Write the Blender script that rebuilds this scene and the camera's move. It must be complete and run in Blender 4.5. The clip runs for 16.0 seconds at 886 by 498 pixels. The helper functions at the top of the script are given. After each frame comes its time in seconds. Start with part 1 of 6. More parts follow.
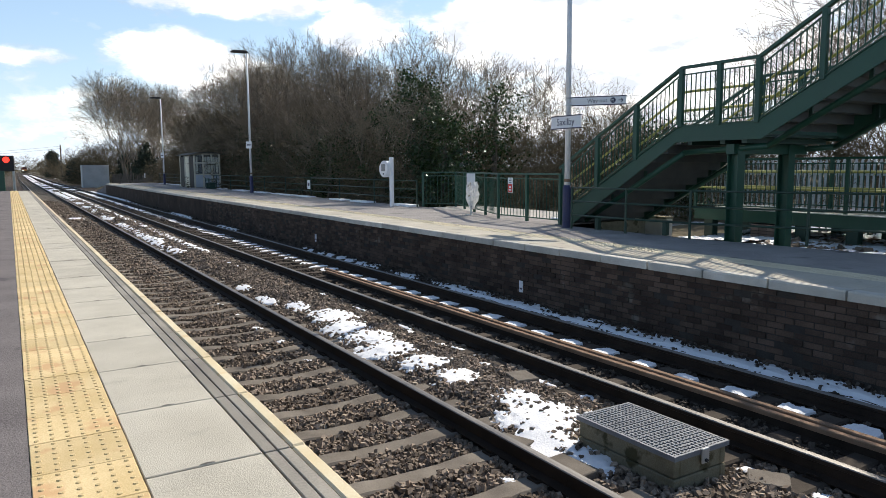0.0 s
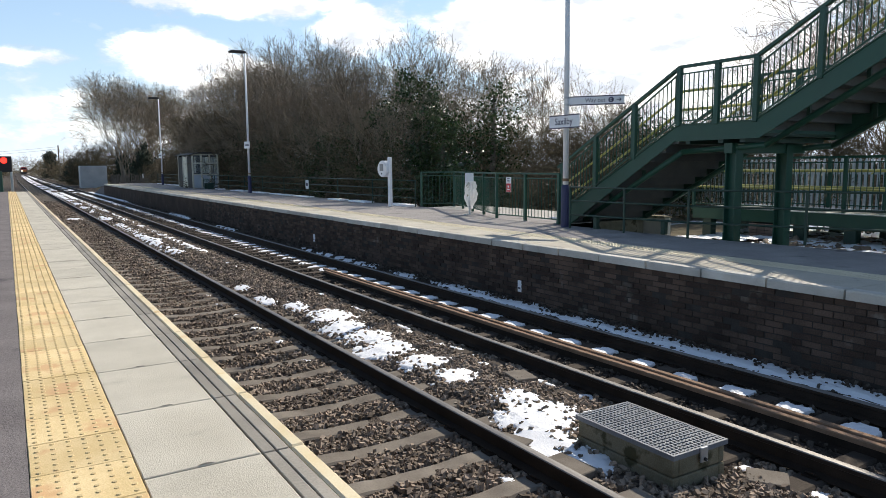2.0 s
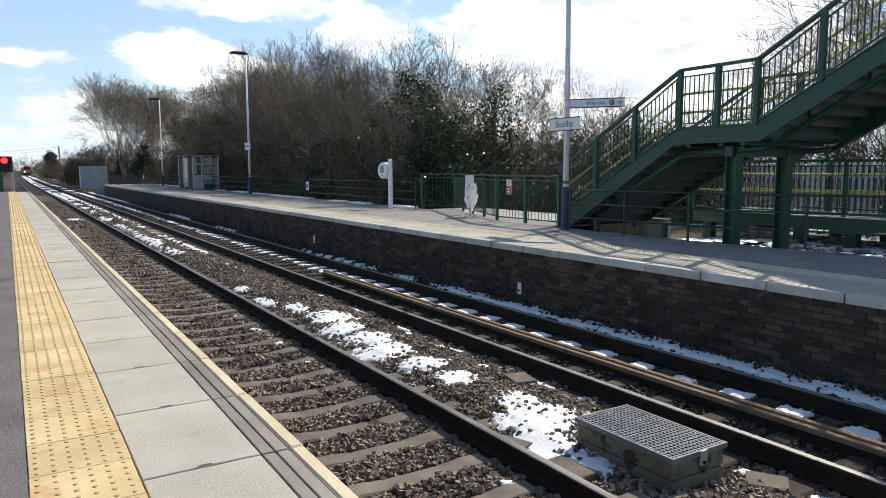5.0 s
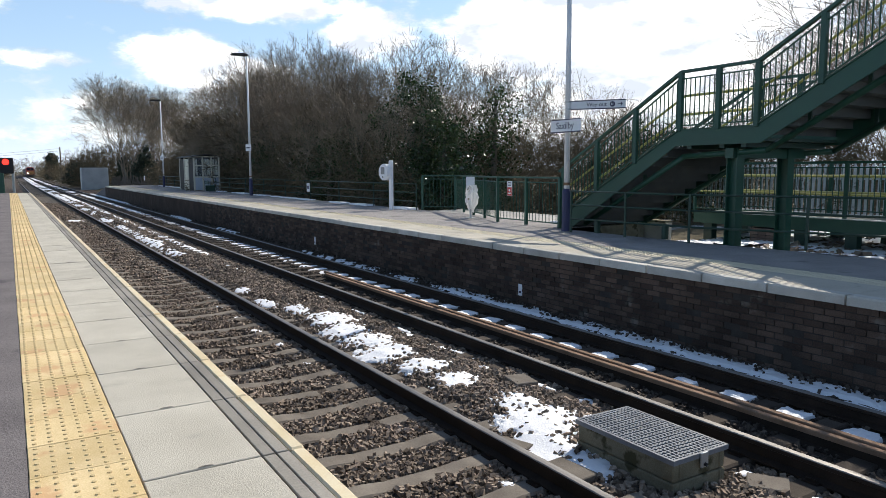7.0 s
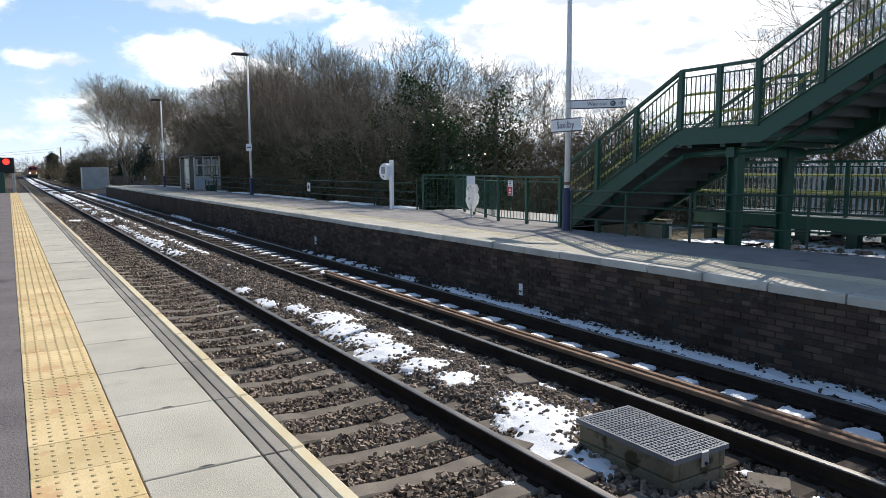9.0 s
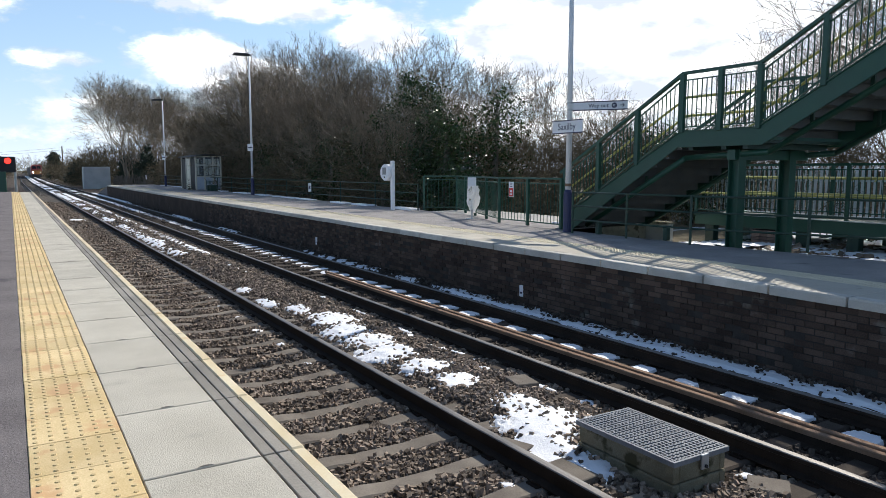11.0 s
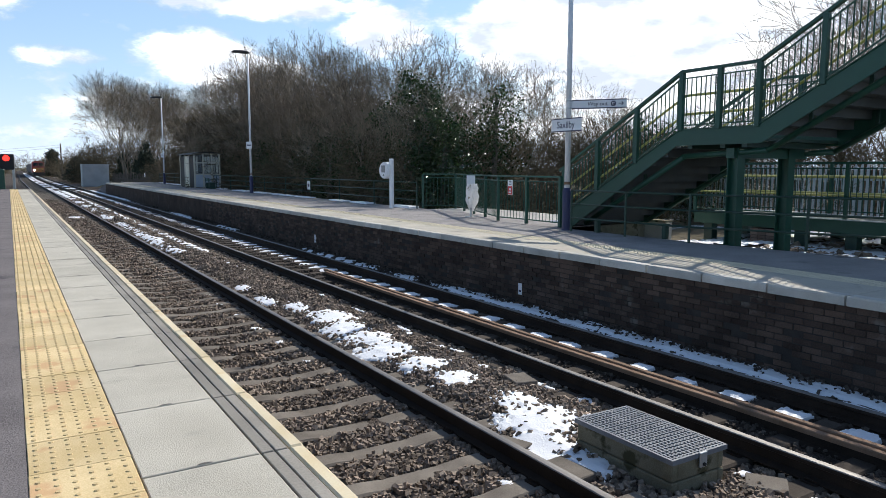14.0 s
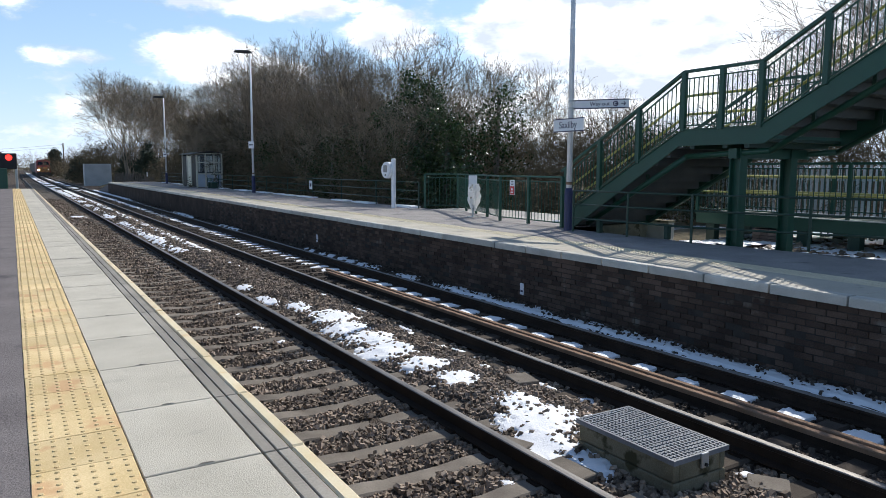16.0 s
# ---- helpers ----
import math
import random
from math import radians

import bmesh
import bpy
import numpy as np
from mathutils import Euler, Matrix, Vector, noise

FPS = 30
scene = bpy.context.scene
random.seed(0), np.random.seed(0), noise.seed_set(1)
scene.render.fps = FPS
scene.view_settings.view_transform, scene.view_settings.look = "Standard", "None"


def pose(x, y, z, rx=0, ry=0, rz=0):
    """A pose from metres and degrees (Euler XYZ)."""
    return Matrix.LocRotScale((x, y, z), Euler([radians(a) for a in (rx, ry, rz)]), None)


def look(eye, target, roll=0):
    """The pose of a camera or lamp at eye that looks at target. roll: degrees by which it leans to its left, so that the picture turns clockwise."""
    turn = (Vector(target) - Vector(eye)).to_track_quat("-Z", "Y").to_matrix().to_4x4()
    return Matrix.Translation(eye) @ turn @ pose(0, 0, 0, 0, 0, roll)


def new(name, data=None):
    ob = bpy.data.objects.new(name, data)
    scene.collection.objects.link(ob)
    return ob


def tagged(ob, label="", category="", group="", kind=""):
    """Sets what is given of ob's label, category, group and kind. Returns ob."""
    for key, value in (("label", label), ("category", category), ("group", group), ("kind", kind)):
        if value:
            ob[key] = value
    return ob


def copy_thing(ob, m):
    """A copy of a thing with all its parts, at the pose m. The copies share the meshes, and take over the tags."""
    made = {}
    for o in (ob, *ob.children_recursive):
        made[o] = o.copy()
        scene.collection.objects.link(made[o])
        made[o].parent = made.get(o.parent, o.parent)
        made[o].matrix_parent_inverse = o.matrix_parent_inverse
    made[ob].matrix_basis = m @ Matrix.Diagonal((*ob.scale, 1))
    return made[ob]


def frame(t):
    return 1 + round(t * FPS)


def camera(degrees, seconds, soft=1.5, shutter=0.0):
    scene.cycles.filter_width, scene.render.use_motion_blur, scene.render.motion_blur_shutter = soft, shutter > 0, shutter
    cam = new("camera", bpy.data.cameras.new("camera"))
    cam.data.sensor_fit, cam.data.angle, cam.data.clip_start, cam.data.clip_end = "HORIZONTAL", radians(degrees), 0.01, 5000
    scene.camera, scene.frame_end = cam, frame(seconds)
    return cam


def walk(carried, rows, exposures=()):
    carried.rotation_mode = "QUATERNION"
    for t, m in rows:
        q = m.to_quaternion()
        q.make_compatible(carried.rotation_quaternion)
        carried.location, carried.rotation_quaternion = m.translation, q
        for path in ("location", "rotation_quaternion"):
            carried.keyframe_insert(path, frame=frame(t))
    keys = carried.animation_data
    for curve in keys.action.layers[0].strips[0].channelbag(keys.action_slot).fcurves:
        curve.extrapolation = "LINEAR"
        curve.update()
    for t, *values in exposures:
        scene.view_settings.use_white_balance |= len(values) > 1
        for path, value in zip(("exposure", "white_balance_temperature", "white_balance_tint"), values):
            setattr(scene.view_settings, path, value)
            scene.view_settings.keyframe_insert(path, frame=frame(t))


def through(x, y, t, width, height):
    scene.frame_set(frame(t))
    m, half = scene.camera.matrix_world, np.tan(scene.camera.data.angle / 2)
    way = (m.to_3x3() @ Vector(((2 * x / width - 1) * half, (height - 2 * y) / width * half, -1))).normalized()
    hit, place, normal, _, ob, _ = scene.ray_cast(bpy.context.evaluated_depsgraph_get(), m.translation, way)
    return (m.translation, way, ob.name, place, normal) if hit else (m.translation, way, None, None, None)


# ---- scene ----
cam = camera(64.5, 16.0, soft=0.52)
EYE = (0.0, 0.0, 1.29)
# seconds, heading from the track's line, tilt down, lean: degrees
TURNS = [(0, 31.549, 6.681, -0.355), (0.5, 31.582, 6.690, -0.402), (1, 31.614, 6.702, -0.418), (1.5, 31.649, 6.713, -0.451),
         (2, 31.669, 6.703, -0.476), (2.5, 31.677, 6.706, -0.397), (3, 31.699, 6.695, -0.353), (3.5, 31.729, 6.668, -0.319),
         (4, 31.738, 6.639, -0.269), (6.5, 31.598, 6.417, -0.210), (7, 31.608, 6.419, -0.209), (7.5, 31.605, 6.421, -0.202),
         (8, 31.579, 6.430, -0.159), (8.5, 31.560, 6.433, -0.202), (9, 31.563, 6.463, -0.255), (11.5, 31.492, 6.355, 0.093),
         (12, 31.492, 6.355, 0.150), (12.5, 31.504, 6.376, 0.183), (13, 31.551, 6.411, 0.097), (13.5, 31.591, 6.473, 0.029),
         (14, 31.598, 6.537, 0.099), (14.5, 31.562, 6.577, 0.196), (15, 31.512, 6.586, 0.218), (15.5, 31.467, 6.563, 0.226),
         (16, 31.444, 6.543, 0.176)]


def aim(yaw, tilt, lean):
    a, b = radians(yaw), radians(tilt)
    way = Vector((math.sin(a) * math.cos(b), math.cos(a) * math.cos(b), -math.sin(b)))
    return look(EYE, Vector(EYE) + way, lean)


walk(cam, [(t, aim(a, b, c)) for t, a, b, c in TURNS], exposures=[(0, 0.20, 6800, 10), (4, 0.18, 6750, 10), (8, 0.13, 6520, 10), (12, 0.11, 6400, 10), (16, 0.08, 6280, 10)])

# ---- light ----
SUN_HEADING, SUN_HEIGHT = 68.0, 42.0
world = bpy.data.worlds.new("world")
scene.world = world
world.use_nodes = True
nt = world.node_tree
sky = nt.nodes.new("ShaderNodeTexSky")
sky.sky_type = "NISHITA"
sky.sun_disc = False
sky.sun_elevation, sky.sun_rotation = radians(SUN_HEIGHT), radians(SUN_HEADING)
sky.air_density, sky.dust_density = 1.2, 0.4
nt.links.new(sky.outputs[0], nt.nodes["Background"].inputs[0])
nt.nodes["Background"].inputs[1].default_value = 0.105
sun_data = bpy.data.lights.new("sun", "SUN")
sun_data.energy, sun_data.angle, sun_data.color = 4.5, radians(0.5), (1.0, 0.93, 0.82)
sun = new("sun", sun_data)
a, b = radians(SUN_HEADING), radians(SUN_HEIGHT)
sun_way = Vector((math.sin(a) * math.cos(b), math.cos(a) * math.cos(b), math.sin(b)))
sun.matrix_world = look(sun_way * 100, (0, 0, 0))


# ---- materials ----
def material(name, c1, c2=None, scale=3.0, fine=60.0, rough=0.8, metal=0.0, bump=0.3, depth=0.004, vary=0.0, local=False, fine_mix=0.35, spots=None, spot_scale=8.0, spot_at=0.62, spec=0.5, through=0.0):
    """Two-scale noise between c1 and c2, fine relief, optional third tone in spots; vary: brightness from piece to piece."""
    m = bpy.data.materials.new(name)
    m.use_nodes = True
    t = m.node_tree
    n, l = t.nodes, t.links
    bsdf = n["Principled BSDF"]
    c2 = c2 or tuple(x * 0.7 for x in c1)
    if local:
        src = n.new("ShaderNodeTexCoord").outputs["Object"]
    else:
        src = n.new("ShaderNodeNewGeometry").outputs["Position"]
    big, small = n.new("ShaderNodeTexNoise"), n.new("ShaderNodeTexNoise")
    big.inputs["Scale"].default_value, big.inputs["Detail"].default_value = scale, 5
    small.inputs["Scale"].default_value, small.inputs["Detail"].default_value = fine, 3
    for k in (big, small):
        l.new(src, k.inputs["Vector"])
    mixf = n.new("ShaderNodeMix")
    mixf.inputs[0].default_value = fine_mix
    l.new(big.outputs[0], mixf.inputs[2])
    l.new(small.outputs[0], mixf.inputs[3])
    ramp = n.new("ShaderNodeValToRGB")
    ramp.color_ramp.elements[0].position, ramp.color_ramp.elements[1].position = 0.36, 0.64
    ramp.color_ramp.elements[0].color, ramp.color_ramp.elements[1].color = (*c1, 1), (*c2, 1)
    l.new(mixf.outputs[0], ramp.inputs[0])
    out = ramp.outputs[0]
    if spots:
        sp = n.new("ShaderNodeTexNoise")
        sp.inputs["Scale"].default_value, sp.inputs["Detail"].default_value = spot_scale, 6
        l.new(src, sp.inputs["Vector"])
        sr = n.new("ShaderNodeValToRGB")
        sr.color_ramp.elements[0].position, sr.color_ramp.elements[1].position = spot_at, spot_at + 0.07
        l.new(sp.outputs[0], sr.inputs[0])
        mx = n.new("ShaderNodeMix")
        mx.data_type = "RGBA"
        l.new(sr.outputs[0], mx.inputs[0])
        l.new(out, mx.inputs[6])
        mx.inputs[7].default_value = (*spots, 1)
        out = mx.outputs[2]
    if vary:
        info = n.new("ShaderNodeObjectInfo")
        geo = n.new("ShaderNodeNewGeometry")
        add = n.new("ShaderNodeMath")
        add.operation = "ADD"
        l.new(info.outputs["Random"], add.inputs[0])
        l.new(geo.outputs["Random Per Island"], add.inputs[1])
        fr = n.new("ShaderNodeMath")
        fr.operation = "FRACT"
        l.new(add.outputs[0], fr.inputs[0])
        mr = n.new("ShaderNodeMapRange")
        mr.inputs[3].default_value, mr.inputs[4].default_value = 1 - vary, 1 + vary
        l.new(fr.outputs[0], mr.inputs[0])
        hsv = n.new("ShaderNodeHueSaturation")
        l.new(mr.outputs[0], hsv.inputs["Value"])
        l.new(out, hsv.inputs["Color"])
        out = hsv.outputs[0]
    l.new(out, bsdf.inputs["Base Color"])
    bsdf.inputs["Metallic"].default_value = metal
    bsdf.inputs["Specular IOR Level"].default_value = spec
    if through:
        tl, ms = n.new("ShaderNodeBsdfTranslucent"), n.new("ShaderNodeMixShader")
        ms.inputs[0].default_value = through
        l.new(out, tl.inputs["Color"])
        l.new(bsdf.outputs[0], ms.inputs[1])
        l.new(tl.outputs[0], ms.inputs[2])
        l.new(ms.outputs[0], n["Material Output"].inputs["Surface"])
    rr = n.new("ShaderNodeMapRange")
    rr.inputs[3].default_value, rr.inputs[4].default_value = max(0.05, rough - 0.12), min(1, rough + 0.12)
    l.new(big.outputs[0], rr.inputs[0])
    l.new(rr.outputs[0], bsdf.inputs["Roughness"])
    if bump:
        bp = n.new("ShaderNodeBump")
        bp.inputs["Strength"].default_value, bp.inputs["Distance"].default_value = bump, depth
        l.new(small.outputs[0], bp.inputs["Height"])
        l.new(bp.outputs[0], bsdf.inputs["Normal"])
    return m


def glow(name, colour, strength):
    m = bpy.data.materials.new(name)
    m.use_nodes = True
    bsdf = m.node_tree.nodes["Principled BSDF"]
    bsdf.inputs["Base Color"].default_value = (*colour, 1)
    bsdf.inputs["Emission Color"].default_value = (*colour, 1)
    bsdf.inputs["Emission Strength"].default_value = strength
    return m


def glass(name, colour, rough=0.05):
    m = bpy.data.materials.new(name)
    m.use_nodes = True
    bsdf = m.node_tree.nodes["Principled BSDF"]
    bsdf.inputs["Base Color"].default_value = (*colour, 1)
    bsdf.inputs["Roughness"].default_value = rough
    bsdf.inputs["Transmission Weight"].default_value = 0.9
    bsdf.inputs["IOR"].default_value = 1.3
    return m


ASPHALT = material("asphalt", (0.12, 0.107, 0.107), (0.225, 0.205, 0.203), 2.0, 120, 0.9, bump=0.8, depth=0.007, fine_mix=0.6, spots=(0.085, 0.08, 0.085), spot_scale=1.6, spec=0.12)
PALE_ASPHALT = material("pale_worn_asphalt", (0.22, 0.208, 0.205), (0.39, 0.37, 0.36), 1.6, 110, 0.9, bump=0.9, depth=0.010, fine_mix=0.6, spots=(0.17, 0.16, 0.16), spot_scale=1.1, spec=0.12)
CONCRETE = material("pale_concrete", (0.39, 0.362, 0.302), (0.57, 0.537, 0.46), 2.2, 170, 0.9, vary=0.07, bump=0.6, depth=0.005, fine_mix=0.6, spots=(0.37, 0.345, 0.295), spot_scale=2.5, spot_at=0.6, spec=0.25)
PAVER = material("grey_paver", (0.38, 0.352, 0.295), (0.52, 0.485, 0.41), 2.0, 120, 0.88, vary=0.08, bump=0.3, depth=0.002, fine_mix=0.5, spots=(0.24, 0.23, 0.21), spot_scale=2.5, spec=0.25)
STRIP = material("worn_grey_concrete", (0.21, 0.193, 0.17), (0.36, 0.333, 0.29), 1.4, 110, 0.85, vary=0.08, bump=0.25, depth=0.002, spec=0.25)
NOSE = material("cream_edge_paint", (0.62, 0.50, 0.30), (0.70, 0.62, 0.45), 3, 90, 0.8, vary=0.06, bump=0.2, depth=0.002, spots=(0.62, 0.46, 0.24), spot_scale=4, spot_at=0.6)
TACTILE = material("yellow_tactile_concrete", (0.56, 0.41, 0.19), (0.75, 0.595, 0.345), 2.5, 130, 0.8, vary=0.09, bump=0.4, depth=0.003, fine_mix=0.42, spots=(0.60, 0.385, 0.205), spot_scale=3.0, spot_at=0.56, spec=0.25)
BLISTER = material("worn_blister", (0.52, 0.39, 0.20), (0.66, 0.51, 0.27), 8, 90, 0.75, bump=0.1)
JOINT = material("dark_joint", (0.09, 0.085, 0.075), (0.14, 0.13, 0.11), 6, 80, 0.95, spec=0.12)
COPING = material("white_painted_coping", (0.40, 0.385, 0.345), (0.58, 0.56, 0.51), 3, 80, 0.8, vary=0.16, spots=(0.22, 0.21, 0.175), spot_scale=2.6, spot_at=0.66, spec=0.25)
BRICK = material("sooty_brick", (0.046, 0.033, 0.027), (0.105, 0.074, 0.059), 1.6, 70, 0.9, vary=0.38, bump=0.6, spots=(0.13, 0.115, 0.10), spot_scale=3.2, spot_at=0.64, spec=0.12)
MORTAR = material("dark_mortar", (0.035, 0.031, 0.028), (0.06, 0.054, 0.049), 5, 80, 0.95, spec=0.12)
STONE = material("ballast_stone", (0.15, 0.117, 0.09), (0.30, 0.242, 0.192), 3.0, 50, 0.85, vary=0.6, bump=0.4, spec=0.12)
DARK_STONE = material("grimy_ballast_stone", (0.045, 0.037, 0.031), (0.105, 0.086, 0.07), 3.0, 50, 0.85, vary=0.5, bump=0.4, spec=0.12)
BED = material("ballast_bed", (0.03, 0.024, 0.02), (0.13, 0.105, 0.088), 26, 60, 0.95, bump=1.0, depth=0.03, fine_mix=0.5, spec=0.12)
SNOW = material("old_snow", (0.80, 0.82, 0.86), (0.88, 0.89, 0.92), 5, 60, 0.6, bump=0.5, depth=0.012)
SLEEPER = material("grey_brown_concrete_sleeper", (0.13, 0.112, 0.095), (0.22, 0.195, 0.165), 4, 90, 0.9, vary=0.12, bump=0.4, spec=0.12)
TIMBER = material("dark_timber_sleeper", (0.05, 0.04, 0.033), (0.09, 0.075, 0.062), 5, 90, 0.9, vary=0.2, bump=0.6, spec=0.12)
RAIL = material("brown_rail_steel", (0.018, 0.0135, 0.011), (0.038, 0.028, 0.022), 4, 80, 0.7, bump=0.3, depth=0.002, spec=0.12)
RAILTOP = material("worn_rail_head", (0.13, 0.122, 0.115), (0.21, 0.198, 0.185), 2, 60, 0.55, metal=0.4, bump=0.05)
RUST = material("rusty_steel", (0.17, 0.108, 0.07), (0.26, 0.172, 0.118), 5, 90, 0.8, bump=0.4, depth=0.002, spec=0.12)
GREEN = material("dark_green_paint", (0.011, 0.060, 0.038), (0.017, 0.080, 0.052), 1.5, 60, 0.42, bump=0.08, depth=0.001)
# darker copy of GREEN: shade put into the colour, mostly for undersides and decks
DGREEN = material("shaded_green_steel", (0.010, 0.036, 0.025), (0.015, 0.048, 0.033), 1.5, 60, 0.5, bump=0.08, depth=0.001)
YELLOW = material("yellow_handrail_paint", (0.40, 0.38, 0.085), (0.50, 0.47, 0.14), 3, 60, 0.45, bump=0.05)
GALV = material("galvanised_steel", (0.42, 0.44, 0.45), (0.54, 0.56, 0.57), 6, 60, 0.42, metal=0.6, bump=0.1, depth=0.001)
POLEGREY = material("pale_grey_pole_paint", (0.70, 0.71, 0.73), (0.78, 0.79, 0.81), 3, 60, 0.5, bump=0.05)
NAVY = material("navy_blue_paint", (0.018, 0.022, 0.075), (0.028, 0.034, 0.10), 3, 60, 0.5, bump=0.05)
WHITE = material("white_sign_enamel", (0.74, 0.75, 0.78), (0.80, 0.81, 0.83), 2, 50, 0.4, bump=0.02)
INK = material("navy_lettering", (0.02, 0.02, 0.06), (0.03, 0.03, 0.08), 3, 50, 0.5, bump=0)
RED = material("red_sign_enamel", (0.55, 0.03, 0.03), (0.62, 0.05, 0.05), 3, 50, 0.4, bump=0.02)
BAG = material("white_plastic_bag", (0.86, 0.86, 0.86), (0.92, 0.92, 0.92), 4, 30, 0.35, bump=0.3, depth=0.02, spots=(0.36, 0.33, 0.25), spot_scale=5, spot_at=0.63, through=0.75)
MOSSY = material("weathered_concrete", (0.15, 0.135, 0.09), (0.27, 0.245, 0.175), 5, 90, 0.9, bump=0.7, depth=0.006, spots=(0.075, 0.07, 0.04), spot_scale=5, spot_at=0.56, spec=0.12)
GRATE = material("grey_moulded_grating", (0.16, 0.172, 0.19), (0.23, 0.243, 0.262), 5, 60, 0.5, bump=0.1, spec=0.25)
BARK = material("grey_brown_bark", (0.13, 0.108, 0.085), (0.21, 0.18, 0.145), 4, 40, 0.9, bump=0.6, vary=0.2, spec=0.12)
TWIG = material("bare_twigs", (0.145, 0.117, 0.09), (0.31, 0.26, 0.20), 0.6, 12, 0.85, bump=0, vary=0.3, spec=0.12)
SCRUB = material("dead_scrub", (0.085, 0.068, 0.045), (0.19, 0.155, 0.10), 0.5, 12, 0.9, bump=0, vary=0.3, spec=0.12)
IVY = material("dark_ivy_leaf", (0.02, 0.042, 0.014), (0.05, 0.08, 0.03), 1.5, 20, 0.28, bump=0, vary=0.35, through=0.3)
CONIFER = material("dark_conifer", (0.014, 0.026, 0.014), (0.03, 0.045, 0.024), 1.0, 10, 0.7, bump=0, vary=0.3)
EARTH = material("winter_ground", (0.09, 0.075, 0.05), (0.17, 0.145, 0.095), 0.35, 6, 0.95, bump=0.8, depth=0.05, spots=(0.75, 0.77, 0.80), spot_scale=0.55, spot_at=0.60, spec=0.12)
DARK = material("black_rubber", (0.015, 0.015, 0.017), (0.03, 0.03, 0.032), 5, 60, 0.7, bump=0.1)
SHELTER = material("cream_shelter_frame", (0.44, 0.42, 0.34), (0.55, 0.52, 0.43), 3, 50, 0.5, bump=0.05)
BLUEP = material("pale_blue_panel", (0.33, 0.38, 0.45), (0.40, 0.45, 0.52), 2, 50, 0.5, bump=0.05)
POSTER = material("pale_poster", (0.62, 0.58, 0.44), (0.74, 0.70, 0.57), 5, 30, 0.6, bump=0, spots=(0.4, 0.3, 0.28), spot_scale=6, spot_at=0.6)
MAROON = material("maroon_loco_paint", (0.22, 0.02, 0.02), (0.28, 0.035, 0.03), 1, 30, 0.4, bump=0.02, local=True)
ORANGE = material("orange_loco_paint", (0.42, 0.15, 0.03), (0.50, 0.20, 0.045), 1, 30, 0.4, bump=0.02, local=True)
SOOT = material("sooty_black_steel", (0.02, 0.02, 0.022), (0.045, 0.042, 0.04), 2, 30, 0.6, bump=0.05, local=True)
WAGON = material("grimy_wagon_steel", (0.09, 0.08, 0.075), (0.15, 0.13, 0.12), 1, 20, 0.7, bump=0.1, local=True)
PANE = glass("shelter_glazing", (0.80, 0.84, 0.86))
WINDOW = material("dark_windscreen", (0.01, 0.012, 0.015), (0.02, 0.022, 0.025), 1, 10, 0.08, bump=0, local=True)
REDLAMP = glow("red_signal_lens", (1.0, 0.03, 0.02), 2.6)
HEADLAMP = glow("headlight_lens", (1.0, 0.96, 0.88), 9.0)


# ---- mesh helpers ----
def thing(name, label, category, at=(0, 0, 0), group="", kind="", turn=0):
    ob = new(name)
    ob.empty_display_size = 0.1
    ob.matrix_world = pose(*at, 0, 0, turn)
    return tagged(ob, label, category, group, kind)


def mesh_of(name, bm, mat, smooth=False):
    me = bpy.data.meshes.new(name)
    bm.normal_update()
    bm.to_mesh(me)
    bm.free()
    for m in (mat if isinstance(mat, (list, tuple)) else (mat,)):
        me.materials.append(m)
    if smooth:
        for f in me.polygons:
            f.use_smooth = True
    return me


def part(name, bm, mat, parent=None, label="", at=(0, 0, 0), turn=0, smooth=False):
    ob = new(name, mesh_of(name, bm, mat, smooth))
    ob.parent = parent
    ob.matrix_basis = pose(*at, 0, 0, turn)
    if label:
        ob["label"] = label
    return ob


def piece(name, me, parent, at=(0, 0, 0), turn=0):
    ob = new(name, me)
    ob.parent = parent
    ob.matrix_basis = pose(*at, 0, 0, turn)
    return ob


def box(bm, x0, x1, y0, y1, z0, z1, bevel=0.0):
    vs = [bm.verts.new((x, y, z)) for z in (z0, z1) for y in (y0, y1) for x in (x0, x1)]
    fs = [bm.faces.new([vs[i] for i in f]) for f in ((0, 2, 3, 1), (4, 5, 7, 6), (0, 1, 5, 4), (2, 6, 7, 3), (0, 4, 6, 2), (1, 3, 7, 5))]
    if bevel:
        edges = {e for f in fs for e in f.edges}
        bmesh.ops.bevel(bm, geom=list(edges), offset=bevel, segments=1, affect="EDGES")
    return bm


def new_box(x0, x1, y0, y1, z0, z1, bevel=0.0):
    return box(bmesh.new(), x0, x1, y0, y1, z0, z1, bevel)


def tube(bm, p, q, r, r2=None, n=8, cap=True):
    p, q = Vector(p), Vector(q)
    r2 = r if r2 is None else r2
    w = (q - p).normalized()
    u = w.orthogonal().normalized()
    v = w.cross(u)
    a = [bm.verts.new(p + r * (math.cos(2 * math.pi * i / n) * u + math.sin(2 * math.pi * i / n) * v)) for i in range(n)]
    b = [bm.verts.new(q + r2 * (math.cos(2 * math.pi * i / n) * u + math.sin(2 * math.pi * i / n) * v)) for i in range(n)]
    for i in range(n):
        bm.faces.new((a[i], a[(i + 1) % n], b[(i + 1) % n], b[i]))
    if cap:
        bm.faces.new(a[::-1])
        bm.faces.new(b)
    return bm


